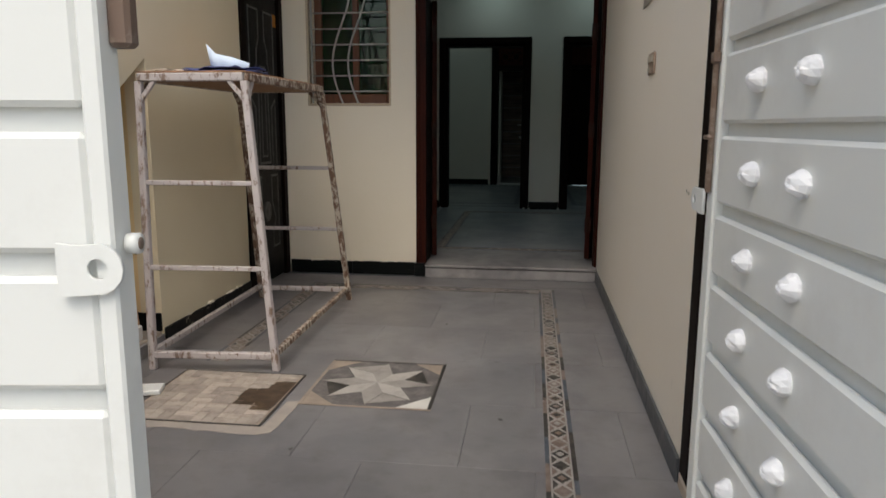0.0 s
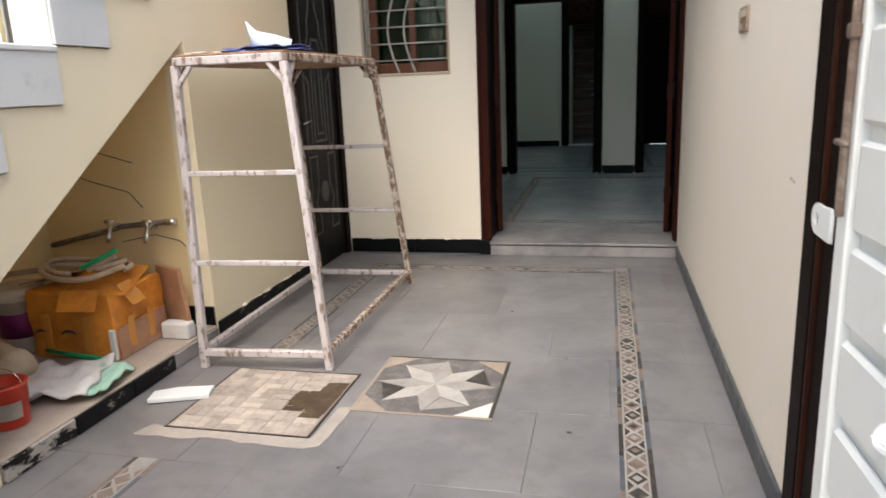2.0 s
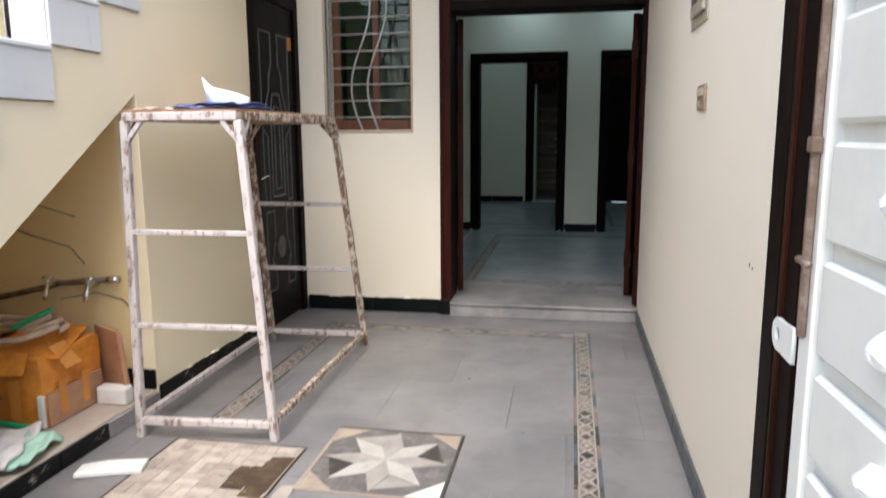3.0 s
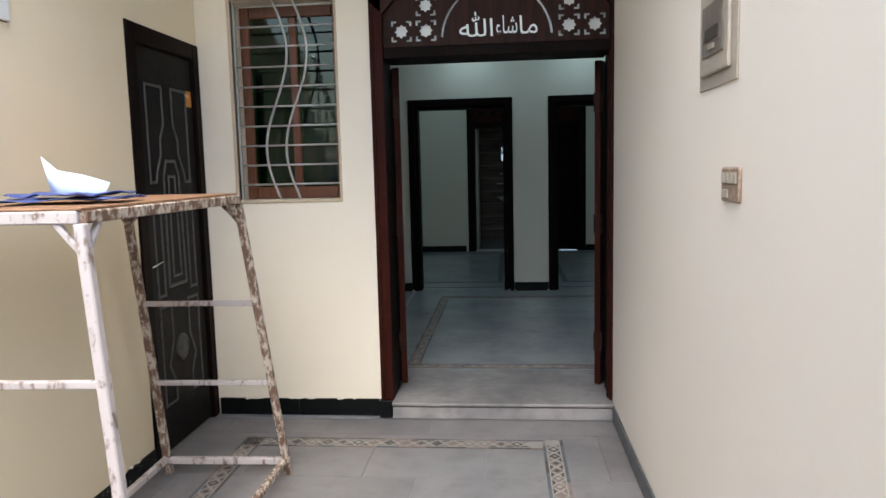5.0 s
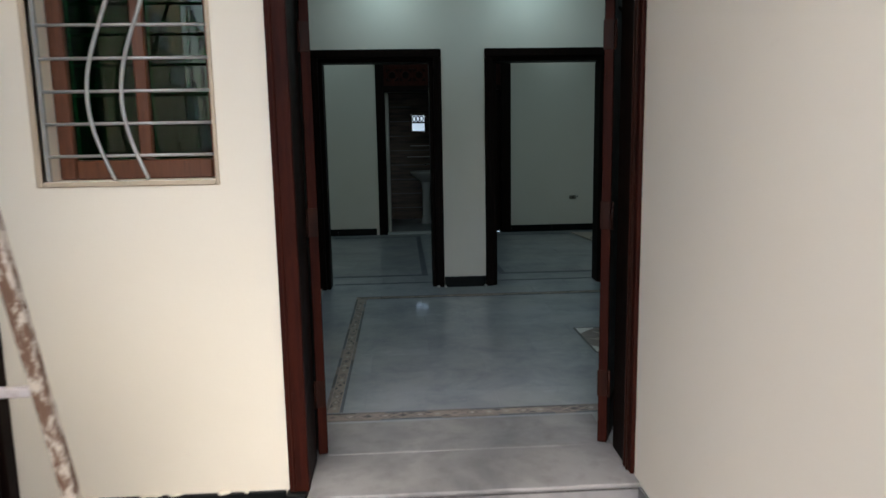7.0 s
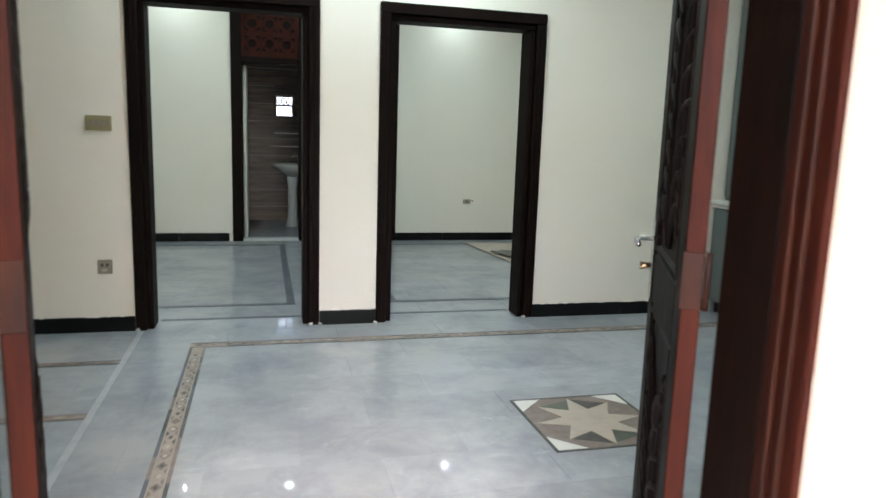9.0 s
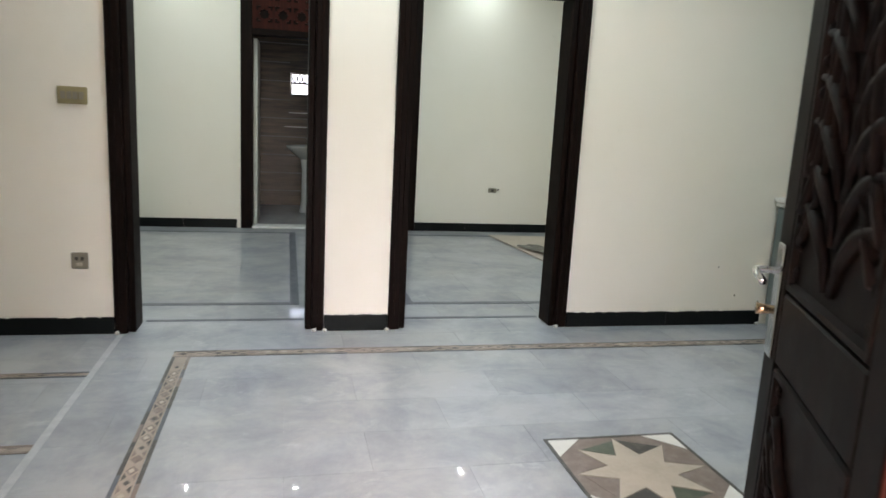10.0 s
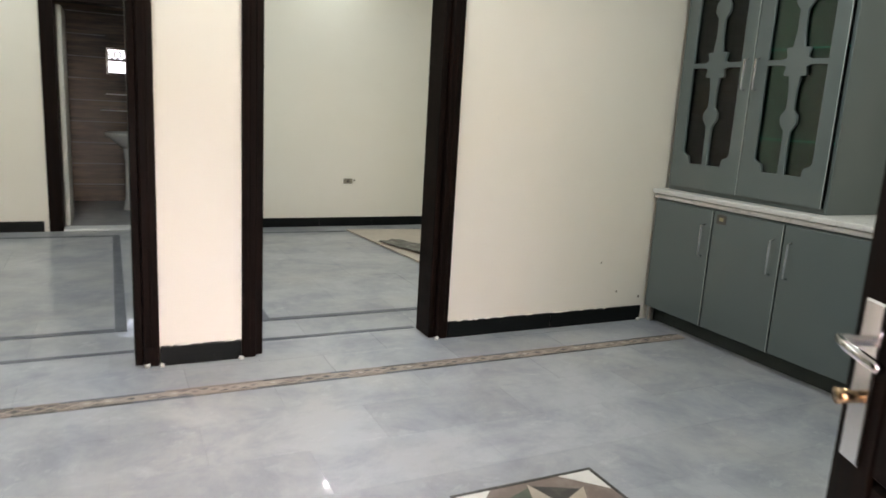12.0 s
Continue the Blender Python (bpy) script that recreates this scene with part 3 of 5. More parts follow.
transom = part("transom_panel", move(cut_panel(panel_outer, holes, 0.02), pose(0, YF + 0.035, 0)), MAINWOOD, main_frame, "red-brown wooden transom with cut-out star lattice")
part("backing_sheet", prism(panel_outer, 0.004, "y", YF + 0.052), CUT_LIGHT, main_frame, "pale sheet standing in for light behind the lattice")


def lettering(body, x0, x1, z0, z1, y, parent):
    curve = bpy.data.curves.new("letters", "FONT")
    curve.body, curve.extrude = body, 0.004
    ob = new("letters", curve)
    bpy.context.view_layer.update()
    me = bpy.data.meshes.new_from_object(ob.evaluated_get(bpy.context.evaluated_depsgraph_get()))
    bpy.data.objects.remove(ob)
    xs, ys = [v.co.x for v in me.vertices], [v.co.y for v in me.vertices]
    ax, az = min(xs), min(ys)
    sx, sz = (x1 - x0) / (max(xs) - ax), (z1 - z0) / (max(ys) - az)
    for v in me.vertices:
        v.co = ((v.co.x - ax) * sx + x0, y - v.co.z, (v.co.y - az) * sz + z0)
    me.materials.clear()
    return part("lettering", me, CUT_LIGHT, parent, "pale calligraphic lettering standing in for lit cut-outs")


lettering("\ufdf2", -0.135, 0.06, 2.262, 2.40, YF + 0.0225, transom)
lettering("\u0621\ufe8e\ufeb7", 0.075, 0.20, 2.266, 2.375, YF + 0.0225, transom)
lettering("\ufe8e\ufee3", 0.213, 0.315, 2.268, 2.37, YF + 0.0225, transom)


def carved_leaf(name, at, turn, flip, label, lock=True):
    """A door leaf in its own metres: hinge edge at 0, free edge at x = width; the carved face looks along +y (or -y when flipped)."""
    w, h, t = 0.635, 2.03, 0.042
    s = -1 if flip else 1
    leaf = thing(name, label, "door", at, turn, laid=False)
    face = s * t / 2
    for x0, x1 in ((0.0, 0.09), (w - 0.09, w)):
        part("stile", box((x0, -t / 2, 0.0), (x1, t / 2, h), 0.004), DARKWOOD, leaf)
    for z0, z1 in ((0.0, 0.16), (0.86, 1.0), (h - 0.12, h)):
        part("rail", box((0.091, -t / 2, z0), (w - 0.091, t / 2, z1), 0.004), DARKWOOD, leaf)
    for z0, z1 in ((0.161, 0.859), (1.001, h - 0.121)):
        panel = part("panel", box((0.091, -0.010, z0), (w - 0.091, 0.010, z1)), DARKWOOD, leaf)
        cx, cz, hh = w / 2, (z0 + z1) / 2, (z1 - z0) / 2
        y0 = s * 0.010
        part("moulding", ribbon([(0.105, z0 + 0.015), (w - 0.105, z0 + 0.015), (w - 0.105, z1 - 0.015), (0.105, z1 - 0.015)], 0.022, s * 0.012, "y", y0, True), DARKWOOD, panel)
        bm = bmesh.new()
        for side in (-1, 1):
            ox = cx + side * 0.30
            for r, t_r in ((0.17, 0.010), (0.205, 0.013), (0.245, 0.010)):
                arc = [(ox - side * r * math.cos(radians(q)), y0 + s * 0.006, cz + r * 1.28 * hh / 0.36 * math.sin(radians(q))) for q in range(-62, 63, 6)]
                tube([p for p in arc if 0.11 < p[0] < w - 0.11], t_r, bm, 6)
            rnd = random.Random(7)
            for i in range(12):
                q = radians(-66 + 12 * i)
                p = (ox - side * 0.225 * math.cos(q), y0 + s * 0.003, cz + 0.29 * hh / 0.36 * math.sin(q))
                lump = bmesh.ops.create_icosphere(bm, subdivisions=1, radius=1)["verts"]
                turn_m = Matrix.Translation(p) @ Matrix.Rotation(side * q * 0.8 + 0.5 * side, 4, "Y") @ Matrix.Diagonal((0.010, 0.012, 0.030, 1))
                for v in lump:
                    v.co = turn_m @ v.co
            n = int((z1 - z0 - 0.20) / 0.075)
            for i in range(n):
                u = z0 + 0.05 + 0.075 * i
                frond = [(cx + side * (0.012 + 0.175 * k / 7), y0 + s * 0.005, u + 0.16 * (k / 7) ** 0.6 - 0.035 * (k / 7) ** 3) for k in range(8)]
                tube([p for p in frond if p[2] < z1 - 0.04], [0.007 + 0.009 * math.sin(math.pi * min(k / 6.0, 1.0)) for k in range(len([p for p in frond if p[2] < z1 - 0.04]))], bm, 6)
            for i in range(16):
                u = z0 + 0.045 + (z1 - z0 - 0.09) * i / 15
                blob((cx + side * (w / 2 - 0.125), y0 + s * 0.002, u), (0.009, 0.009, 0.015), i, 0.3, bm, 1)
        part("carving", bm, DARKWOOD, panel, "dark scrolling leaf carving")
    part("hinge_edge", box((-0.003, -t / 2 + 0.002, 0.004), (-0.0002, t / 2 - 0.002, h - 0.004), 0.001), REDWOOD, leaf, "red-brown polished hinge edge")
    for z in (0.28, 1.03, 1.78):
        hinge = part("hinge", box((-0.007, -0.019, z - 0.06), (-0.0032, 0.024, z + 0.06), 0.001), MAINWOOD, leaf, "red-brown painted hinge plate")
        part("knuckle", tube([(-0.006, -s * 0.027, z - 0.06), (-0.006, -s * 0.027, z + 0.06)], 0.007, None, 8), MAINWOOD, hinge)
    if not lock:
        return leaf
    hx = w - 0.045
    plate = part("lock_plate", box((hx - 0.022, s * t / 2 if s > 0 else -t / 2 - 0.006, 0.86), (hx + 0.022, t / 2 + 0.006 if s > 0 else -t / 2, 1.09), 0.003), CHROME, leaf, "polished steel lock plate")
    part("handle", tube([(hx, face, 1.035), (hx, face + s * 0.045, 1.035), (hx - 0.03, face + s * 0.052, 1.035), (hx - 0.10, face + s * 0.052, 1.03)], 0.0075, None, 8), CHROME, plate, "polished steel lever handle")
    part("key_knob", tube([(hx, face, 0.955), (hx, face + s * 0.02, 0.955), (hx, face + s * 0.036, 0.955)], [0.008, 0.010, 0.012], None, 10), BRASS, plate, "brass lock knob")
    return leaf


carved_leaf("door_leaf", (0.690, 6.062, ZR + 0.012), 64.2, False, "dark carved wooden door leaf, standing open into the lobby")
carved_leaf("door_leaf", (-0.556, 6.055, ZR + 0.012), 106, True, "dark carved wooden door leaf, standing open against the lobby wall", False)

# step and threshold slabs
step = tagged(thing("entrance_step", "worn grey marble step below the main door", "step", (0.06, YF, 0)), kind="structure")
part("riser", box((-0.58, YF - 0.066, 0.0), (XR - 0.001, YF - 0.048, 0.081), 0.003), STEP_STONE, step)
part("joint", box((-0.58, YF - 0.0675, 0.0735), (XR - 0.002, YF - 0.0655, 0.0812)), DARK_STONE, step, "dark dirty joint under the tread")
part("core", box((-0.58, YF - 0.047, 0.0), (XR - 0.002, YF + 0.001, 0.081)), GROUT, step)
part("tread", box((-0.585, YF - 0.075, 0.0815), (XR - 0.001, YF + 0.30, 0.101), 0.005), STEP_STONE, step)
part("tread", box((-0.585, YF + 0.302, 0.0815), (XR - 0.001, 6.42, 0.1005), 0.003), STEP_STONE, step)

# ---- window ----
win = tagged(thing("window_1", "barred window with dark green glass in wooden frame", "window", (-1.18, YF, WZ0)), kind="structure")
for lo, hi in (((WX0, 5.905, WZ0), (WX0 + 0.06, 5.955, WZ1)), ((WX1 - 0.045, 5.905, WZ0), (WX1, 5.955, WZ1)), ((WX0 + 0.061, 5.905, WZ0), (WX1 - 0.046, 5.955, WZ0 + 0.075)), ((WX0 + 0.061, 5.905, WZ1 - 0.075), (WX1 - 0.046, 5.955, WZ1)), ((-1.185, 5.905, WZ0 + 0.076), (-1.135, 5.955, WZ1 - 0.076))):
    part("window_frame", box([c + 0.001 for c in lo], [c - 0.001 for c in hi], 0.005), WINDOW_WOOD, win)
for x0, x1 in ((WX0 + 0.061, -1.186), (-1.134, WX1 - 0.046)):
    part("pane", box((x0, 5.925, WZ0 + 0.076), (x1, 5.931, WZ1 - 0.076)), GREEN_GLASS, win).visible_shadow = False
    # added dark sheet that blocks the lobby light behind each pane
    part("curtain", box((x0, 5.966, WZ0 + 0.06), (x1, 5.972, WZ1 - 0.06)), Mat("green_film", (0.012, 0.05, 0.026), 0.5).m, win, "dark green sheet added behind the glass to keep it dark")
for lo, hi in (((WX0 - 0.022, YF - 0.008, WZ0 - 0.02), (WX0, YF + 0.03, WZ1 + 0.02)), ((WX1, YF - 0.008, WZ0 - 0.02), (WX1 + 0.014, YF + 0.03, WZ1 + 0.02)), ((WX0, YF - 0.008, WZ0 - 0.02), (WX1, YF + 0.03, WZ0 - 0.001)), ((WX0, YF - 0.008, WZ1 + 0.001), (WX1, YF + 0.03, WZ1 + 0.02))):
    part("trim", box(lo, hi, 0.003), paint("window_trim_paint", (0.52, 0.42, 0.30), (0.4, 0.31, 0.22)), win)
grille = part("grille", box((WX0 + 0.001, 5.800, WZ0 + 0.001), (WX0 + 0.013, 5.815, WZ1 - 0.001)), BAR_STEEL, win, "painted steel bars")
for k in range(10):
    z = WZ0 + 0.092 + 0.117 * k
    part("bar", tube([(WX0 + 0.013, 5.808, z), (WX1 - 0.001, 5.808, z)], 0.0062, None, 8), BAR_STEEL, grille)
for x in (-1.24, -1.118):
    wave = [(x - 0.075 * math.sin(2 * math.pi * i / 40), 5.793, WZ0 + 0.002 + (WZ1 - WZ0 - 0.004) * i / 40) for i in range(41)]
    part("wavy_bar", tube(wave, 0.0075, None, 8), BAR_STEEL, grille)

# ---- panelled door in the porch side wall ----
side_door = tagged(thing("door_1", "black closed wooden door with grey grooved panels", "door", (XL, 5.37, 0)), kind="structure")
DY0, DY1, DZ1 = 4.97, 5.766, 2.268
for lo, hi in (((XL - 0.10, DY0 + 0.002, 0.0), (XL + 0.012, DY0 + 0.085, DZ1)), ((XL - 0.10, DY1 - 0.075, 0.0), (XL + 0.012, DY1, DZ1)), ((XL - 0.10, DY0 + 0.086, DZ1 - 0.09), (XL + 0.012, DY1 - 0.076, DZ1 - 0.001))):
    part("frame", box(lo, hi, 0.006), DARKWOOD, side_door)
leaf = part("leaf", box((XL - 0.05, DY0 + 0.087, 0.01), (XL - 0.012, DY1 - 0.077, DZ1 - 0.092), 0.003), DOOR_BLACK, side_door)
yc, xf = (DY0 + DY1) / 2 + 0.005, XL - 0.0125
for s in (-1, 1):
    part("groove", ribbon([(yc + s * a, b) for a, b in ((0.225, 1.98), (0.225, 1.47), (0.165, 1.47), (0.15, 1.53), (0.10, 1.62), (0.10, 1.70), (0.055, 1.78), (0.055, 1.98))], 0.016, 0.006, "x", xf, True), CARVED_GREY, leaf)
    part("groove", ribbon([(yc + s * a, b) for a, b in ((0.225, 1.36), (0.225, 0.86), (0.15, 0.86), (0.15, 1.30))], 0.016, 0.006, "x", xf, True), CARVED_GREY, leaf)
    part("groove", ribbon([(yc + s * a, b) for a, b in ((0.225, 0.80), (0.225, 0.26), (0.10, 0.26), (0.10, 0.37), (0.16, 0.47), (0.10, 0.60), (0.10, 0.80))], 0.016, 0.006, "x", xf, True), CARVED_GREY, leaf)
part("medallion", move(lathe([(0.075, 0), (0.075, 0.004), (0.062, 0.010), (0.05, 0.004), (0.03, 0.010), (0.005, 0.012)], sides=24), Matrix.Translation((xf, yc, 0.54)) @ Matrix.Rotation(radians(90), 4, "Y")), CARVED_GREY, leaf)
part("groove", ribbon([(yc + a, b) for a, b in ((-0.085, 1.50), (-0.10, 0.90), (0.10, 0.90), (0.085, 1.50), (0.05, 1.585), (-0.05, 1.585))], 0.018, 0.006, "x", xf, True), CARVED_GREY, leaf)
part("groove", ribbon([(yc + a, b) for a, b in ((-0.035, 1.50), (-0.045, 0.95), (0.045, 0.95), (0.035, 1.50))], 0.014, 0.006, "x", xf, True), CARVED_GREY, leaf)
part("sticker", box((XL - 0.0119, DY1 - 0.15, 1.90), (XL - 0.0105, DY1 - 0.09, 1.99)), TAPE, leaf, "small faded orange label")
part("lower_bolt", tube([(XL - 0.002, DY0 + 0.11, 1.03), (XL - 0.002, DY0 + 0.23, 1.05)], 0.006, None, 8), CHROME, leaf)

# dark door frame at the street end of the porch
post = tagged(thing("door_frame", "dark brown grooved wooden door frame at the porch entrance", "door frame", (XR, 2.3, 0)), kind="structure")
part("jamb", box((XR - 0.004, 2.53, 0.045), (XR + 0.20, 2.638, 2.45), 0.006), DARKWOOD, post)
part("groove", box((XR - 0.002, 2.512, 0.045), (XR + 0.2, 2.528, 2.45), 0.004), MAINWOOD, post)
part("stop", box((XR + 0.008, 2.42, 0.045), (XR + 0.2, 2.511, 2.45), 0.006), DARKWOOD, post)
part("leaf", box((XR + 0.05, 1.905, 0.045), (XR + 0.10, 2.419, 2.45), 0.004), DOOR_BLACK, post)
part("sill", box((XR - 0.006, 1.905, -0.012), (XR + 0.2, 2.638, 0.044), 0.006), CEMENT_FRESH, post)
part("header", box((XR - 0.004, 1.905, 2.452), (XR + 0.2, 2.638, ZT)), CREAM, post)

# ---- stair ----
stair = tagged(thing("staircase", "white marble stair rising along the side wall", "stairs", (-2.2, 1.1, 0)), kind="structure")
for k in STEPS:
    z = T0 + RISE * k
    if z < 0.05:
        continue
    y1 = Y0 + GO * k
    st = part("step", box((-2.648, y1 - GO - 0.015, z - 0.022), (XL + 0.022, y1 + 0.004, z), 0.005), STAIR_STONE, stair)
    part("riser", box((-2.648, y1 - GO + 0.003, z - RISE + 0.001), (XL - 0.001, y1 - GO + 0.02, z - 0.023)), STAIR_STONE, st)
    part("end_slab", box((XL + 0.001, y1 - GO + 0.004, z - RISE + 0.004), (XL + 0.014, y1 + 0.002, z - 0.023), 0.003), STAIR_STONE, st)
    if k < 5:
        part("core", box((-2.648, y1 - GO + 0.021, max(z - 0.50, -0.01)), (XL - 0.121, y1 + 0.001, z - 0.023)), YELLOW, st)
rail = tagged(thing("stair_railing", "polished steel stair railing with square balusters", "railing", (XL - 0.05, 2.5, T0)), kind="structure")
for k in range(-3, 3):
    y1, z = Y0 + GO * k - 0.13, T0 + RISE * k
    post_b = part("baluster", box((XL - 0.075, y1 - 0.014, z), (XL - 0.047, y1 + 0.014, z + 0.86), 0.003), CHROME, rail)
    part("collar", lathe([(0.02, 0), (0.03, 0.015), (0.03, 0.035), (0.02, 0.05)], sides=16, at=(XL - 0.061, y1, z + 0.155)), CHROME, post_b)
for up in (0.17, 0.34, 0.88):
    part("rail", tube([(XL - 0.061, Y0 - 3.4 * GO - 0.13, T0 - 3.4 * RISE + up), (XL - 0.061, Y0 + 2.5 * GO - 0.13, T0 + 2.5 * RISE + up)], 0.009 if up < 0.5 else 0.024, None, 10), CHROME, rail)

# ---- gate ----


def gate_leaf(at, turn, side, studs, label):
    """A steel gate leaf: hinge at x = 0, free edge at x = 1.33; the boarded face looks along side * y."""
    w, h, pitch, z0 = 1.33, 2.25, 0.1335, 1.02 if studs else 1.024
    leaf = thing("gate_leaf", label, "gate", at, turn, laid=False)

    def slab(x0, x1, y0, y1, a, b, bev=0.0):
        ya, yb = sorted((side * y0, side * y1))
        return box((x0, ya, a), (x1, yb, b), bev)

    part("backing_sheet", slab(0.01, w - 0.01, -0.018, 0.0, 0.03, h), STEEL_PAINT, leaf)
    for x0, x1 in ((0.0, 0.045), (w - 0.042, w)):
        x0 = x0 if studs or x0 == 0.0 else w - 0.020
        part("stile", slab(x0, x1, -0.02, 0.019, 0.02, h + 0.01, 0.003), STEEL_PAINT, leaf)
    k = -8
    while z0 + pitch * k < h - 0.02:
        def level(n):
            return z0 + n * (0.146 if n > 0 and studs else pitch)
        a, b = max(level(k) + 0.014, 0.03), min(level(k + 1) - 0.008, h)
        if b - a > 0.03:
            board = part("board", slab(0.047, w - (0.05 if studs else 0.0205), 0.0005, 0.016, a, b, 0.006), STEEL_PAINT, leaf)
            if studs:
                for n, d in enumerate((0.245, 0.435)):
                    bm = bmesh.new()
                    body = lathe([(0.0195, 0.0), (0.0205, 0.006), (0.0165, 0.015), (0.009, 0.023), (0.002, 0.025)], bm, 12)
                    rnd = random.Random(k * 7 + n)
                    for v in bm.verts:
                        v.co *= 1 + 0.17 * (rnd.random() - 0.5)
                    for fc in bm.faces:
                        fc.smooth = False
                    move(bm, Matrix.Translation((w - d, side * 0.0155, (a + b) / 2 + 0.004)) @ Matrix.Rotation(radians(-90 * side), 4, "X"))
                    part("stud", bm, FOIL, board, "white stud still wrapped in plastic")
        k += 1
    # hasp with its eye, slide bolt and stop
    e = w + 0.023 if studs else w - 0.046
    zh = 1.032 if studs else 1.026
    root = 0.026 if studs else 0.004
    eye = [(e - root, zh + 0.024), (e + 0.012, zh + 0.022)] + [(e + 0.032 + 0.024 * math.cos(radians(q)), zh + 0.024 * math.sin(radians(q))) for q in range(75, -100, -25)] + [(e - root, zh - 0.026)]
    hole = ring(e + 0.033, zh, 0.010, 14)
    part("hasp", move(cut_panel(eye, [hole], 0.006), pose(0, side * 0.025, 0)), STEEL_PAINT, leaf, "grey painted hasp with a round eye")
    if studs:
        rod = part("slide_bolt", slab(w - 0.030, w - 0.018, 0.0195, 0.030, 1.05, 1.85, 0.003), RUSTY, leaf, "bare brown steel slide bolt")
        part("bolt_knob", tube([(w - 0.025, side * 0.030, 1.155), (w - 0.025, side * 0.036, 1.155), (w - 0.075, side * 0.040, 1.155)], 0.0045, None, 8), RUSTY, rod)
        for z in (1.30, 1.62):
            part("bolt_guide", slab(w - 0.034, w - 0.014, 0.019, 0.033, z - 0.010, z + 0.010, 0.002), RUSTY, rod)
    part("lock_case", slab(w - 0.002, w + 0.020, -0.022, 0.0, 1.225, 1.36, 0.004), RUSTY, leaf, "worn brown lock case on the leaf's edge")
    pipe = part("pipe_end", tube([(w + 0.002, -side * 0.005, 1.045), (w + 0.014, -side * 0.005, 1.045)], 0.010, None, 12), STEEL_PAINT, leaf)
    # dark disc on the pipe end, painting the shade of a hollow
    part("bore", tube([(w + 0.013, -side * 0.005, 1.045), (w + 0.0146, -side * 0.005, 1.045)], 0.006, None, 12), RUSTY, pipe, "dark disc painting the shade in the pipe's hole")
    return leaf


gate_leaf((0.634, 0.482, 0.0), 92.0, 1, True, "grey boarded steel gate leaf with plastic-wrapped studs, swung open")
gate_leaf((-1.470, 0.848, 0.018), 7.3, -1, False, "pale grey boarded steel gate leaf, half closed")

# ---- scaffold trestle ----
trestle = thing("scaffold_trestle", "paint-splashed steel trestle with plank top on the porch", "scaffold", (-1.33, 4.15, 0))
TOP = {(0, 0): (-1.605, 3.545), (1, 0): (-1.09, 3.545), (0, 1): (-1.60, 4.675), (1, 1): (-1.075, 4.675)}
FOOT = {(0, 0): (-1.575, 3.445), (1, 0): (-0.972, 3.50), (0, 1): (-1.60, 4.90), (1, 1): (-0.985, 4.92)}
ZTOP = 1.405


def on_leg(key, z):
    (a, b), (c, d) = FOOT[key], TOP[key]
    return Vector((a + (c - a) * z / ZTOP, b + (d - b) * z / ZTOP, z))


def square_bar(a, b, half, bm=None):
    own = bm if bm is not None else bmesh.new()
    a, b = Vector(a), Vector(b)
    d = (b - a).normalized()
    up = Vector((0, 0, 1)) if abs(d.z) < 0.9 else Vector((0, 1, 0))
    s = d.cross(up).normalized()
    u = s.cross(d)
    ends = [[own.verts.new(p + half * (i * s + j * u)) for i, j in ((-1, -1), (1, -1), (1, 1), (-1, 1))] for p in (a, b)]
    faces = [own.faces.new(ends[0]), own.faces.new(ends[1][::-1])]
    faces += [own.faces.new((ends[0][i], ends[1][i], ends[1][(i + 1) % 4], ends[0][(i + 1) % 4])) for i in range(4)]
    bmesh.ops.recalc_face_normals(own, faces=faces)
    bmesh.ops.bevel(own, geom=list({e for fc in faces for e in fc.edges}), offset=half * 0.25, segments=1, affect="EDGES")
    return own


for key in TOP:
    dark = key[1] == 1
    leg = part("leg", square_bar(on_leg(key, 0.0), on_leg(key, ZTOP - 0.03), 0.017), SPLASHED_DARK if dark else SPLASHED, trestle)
    s, e = (1 if key[0] == 0 else -1), (1 if key[1] == 0 else -1)
    p = on_leg(key, ZTOP - 0.03)
    for d in ((0.075 * s, 0, 0), (0, 0.085 * e, 0)):
        low = on_leg(key, ZTOP - 0.125)
        part("brace", square_bar(low, p + Vector(d), 0.010), SPLASHED_DARK if dark else SPLASHED, leg)
for end in (0, 1):
    for z in (0.075, 0.50, 0.905):
        part("rung", square_bar(on_leg((0, end), z), on_leg((1, end), z), 0.0115 if z > 0.1 else 0.016), SPLASHED, trestle)
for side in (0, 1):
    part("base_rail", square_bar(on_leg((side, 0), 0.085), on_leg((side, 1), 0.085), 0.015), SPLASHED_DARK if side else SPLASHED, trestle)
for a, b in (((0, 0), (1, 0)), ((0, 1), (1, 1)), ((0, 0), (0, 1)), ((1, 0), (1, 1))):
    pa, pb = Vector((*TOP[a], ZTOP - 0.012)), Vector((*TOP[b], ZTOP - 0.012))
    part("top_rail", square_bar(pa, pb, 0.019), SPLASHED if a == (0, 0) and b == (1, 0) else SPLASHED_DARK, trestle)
for k in range(4):
    x0 = -1.59 + k * 0.124
    part("plank", box((x0, 3.567, ZTOP - 0.028), (x0 + 0.120, 4.652, ZTOP - 0.006 + 0.002 * (k % 2)), 0.003), PLANK, trestle)
part("top_board", box((-1.612, 3.535, ZTOP + 0.008), (-1.08, 4.69, ZTOP + 0.016), 0.002), PLANK, trestle, "thin splattered board")
rnd = random.Random(5)
for k in range(7):
    tagged(part("plaster_crumb", move(blob((0, 0, 0), (0.022 + 0.02 * rnd.random(), 0.03, 0.008), k, 0.6, None, 2), pose(-1.59 + 0.04 * rnd.random() + 0.02 * k, 3.56 + 0.06 * rnd.random(), ZTOP + 0.021)), CEMENT_FRESH), "dried plaster crumb on the trestle top", "plaster", "plaster crumbs")

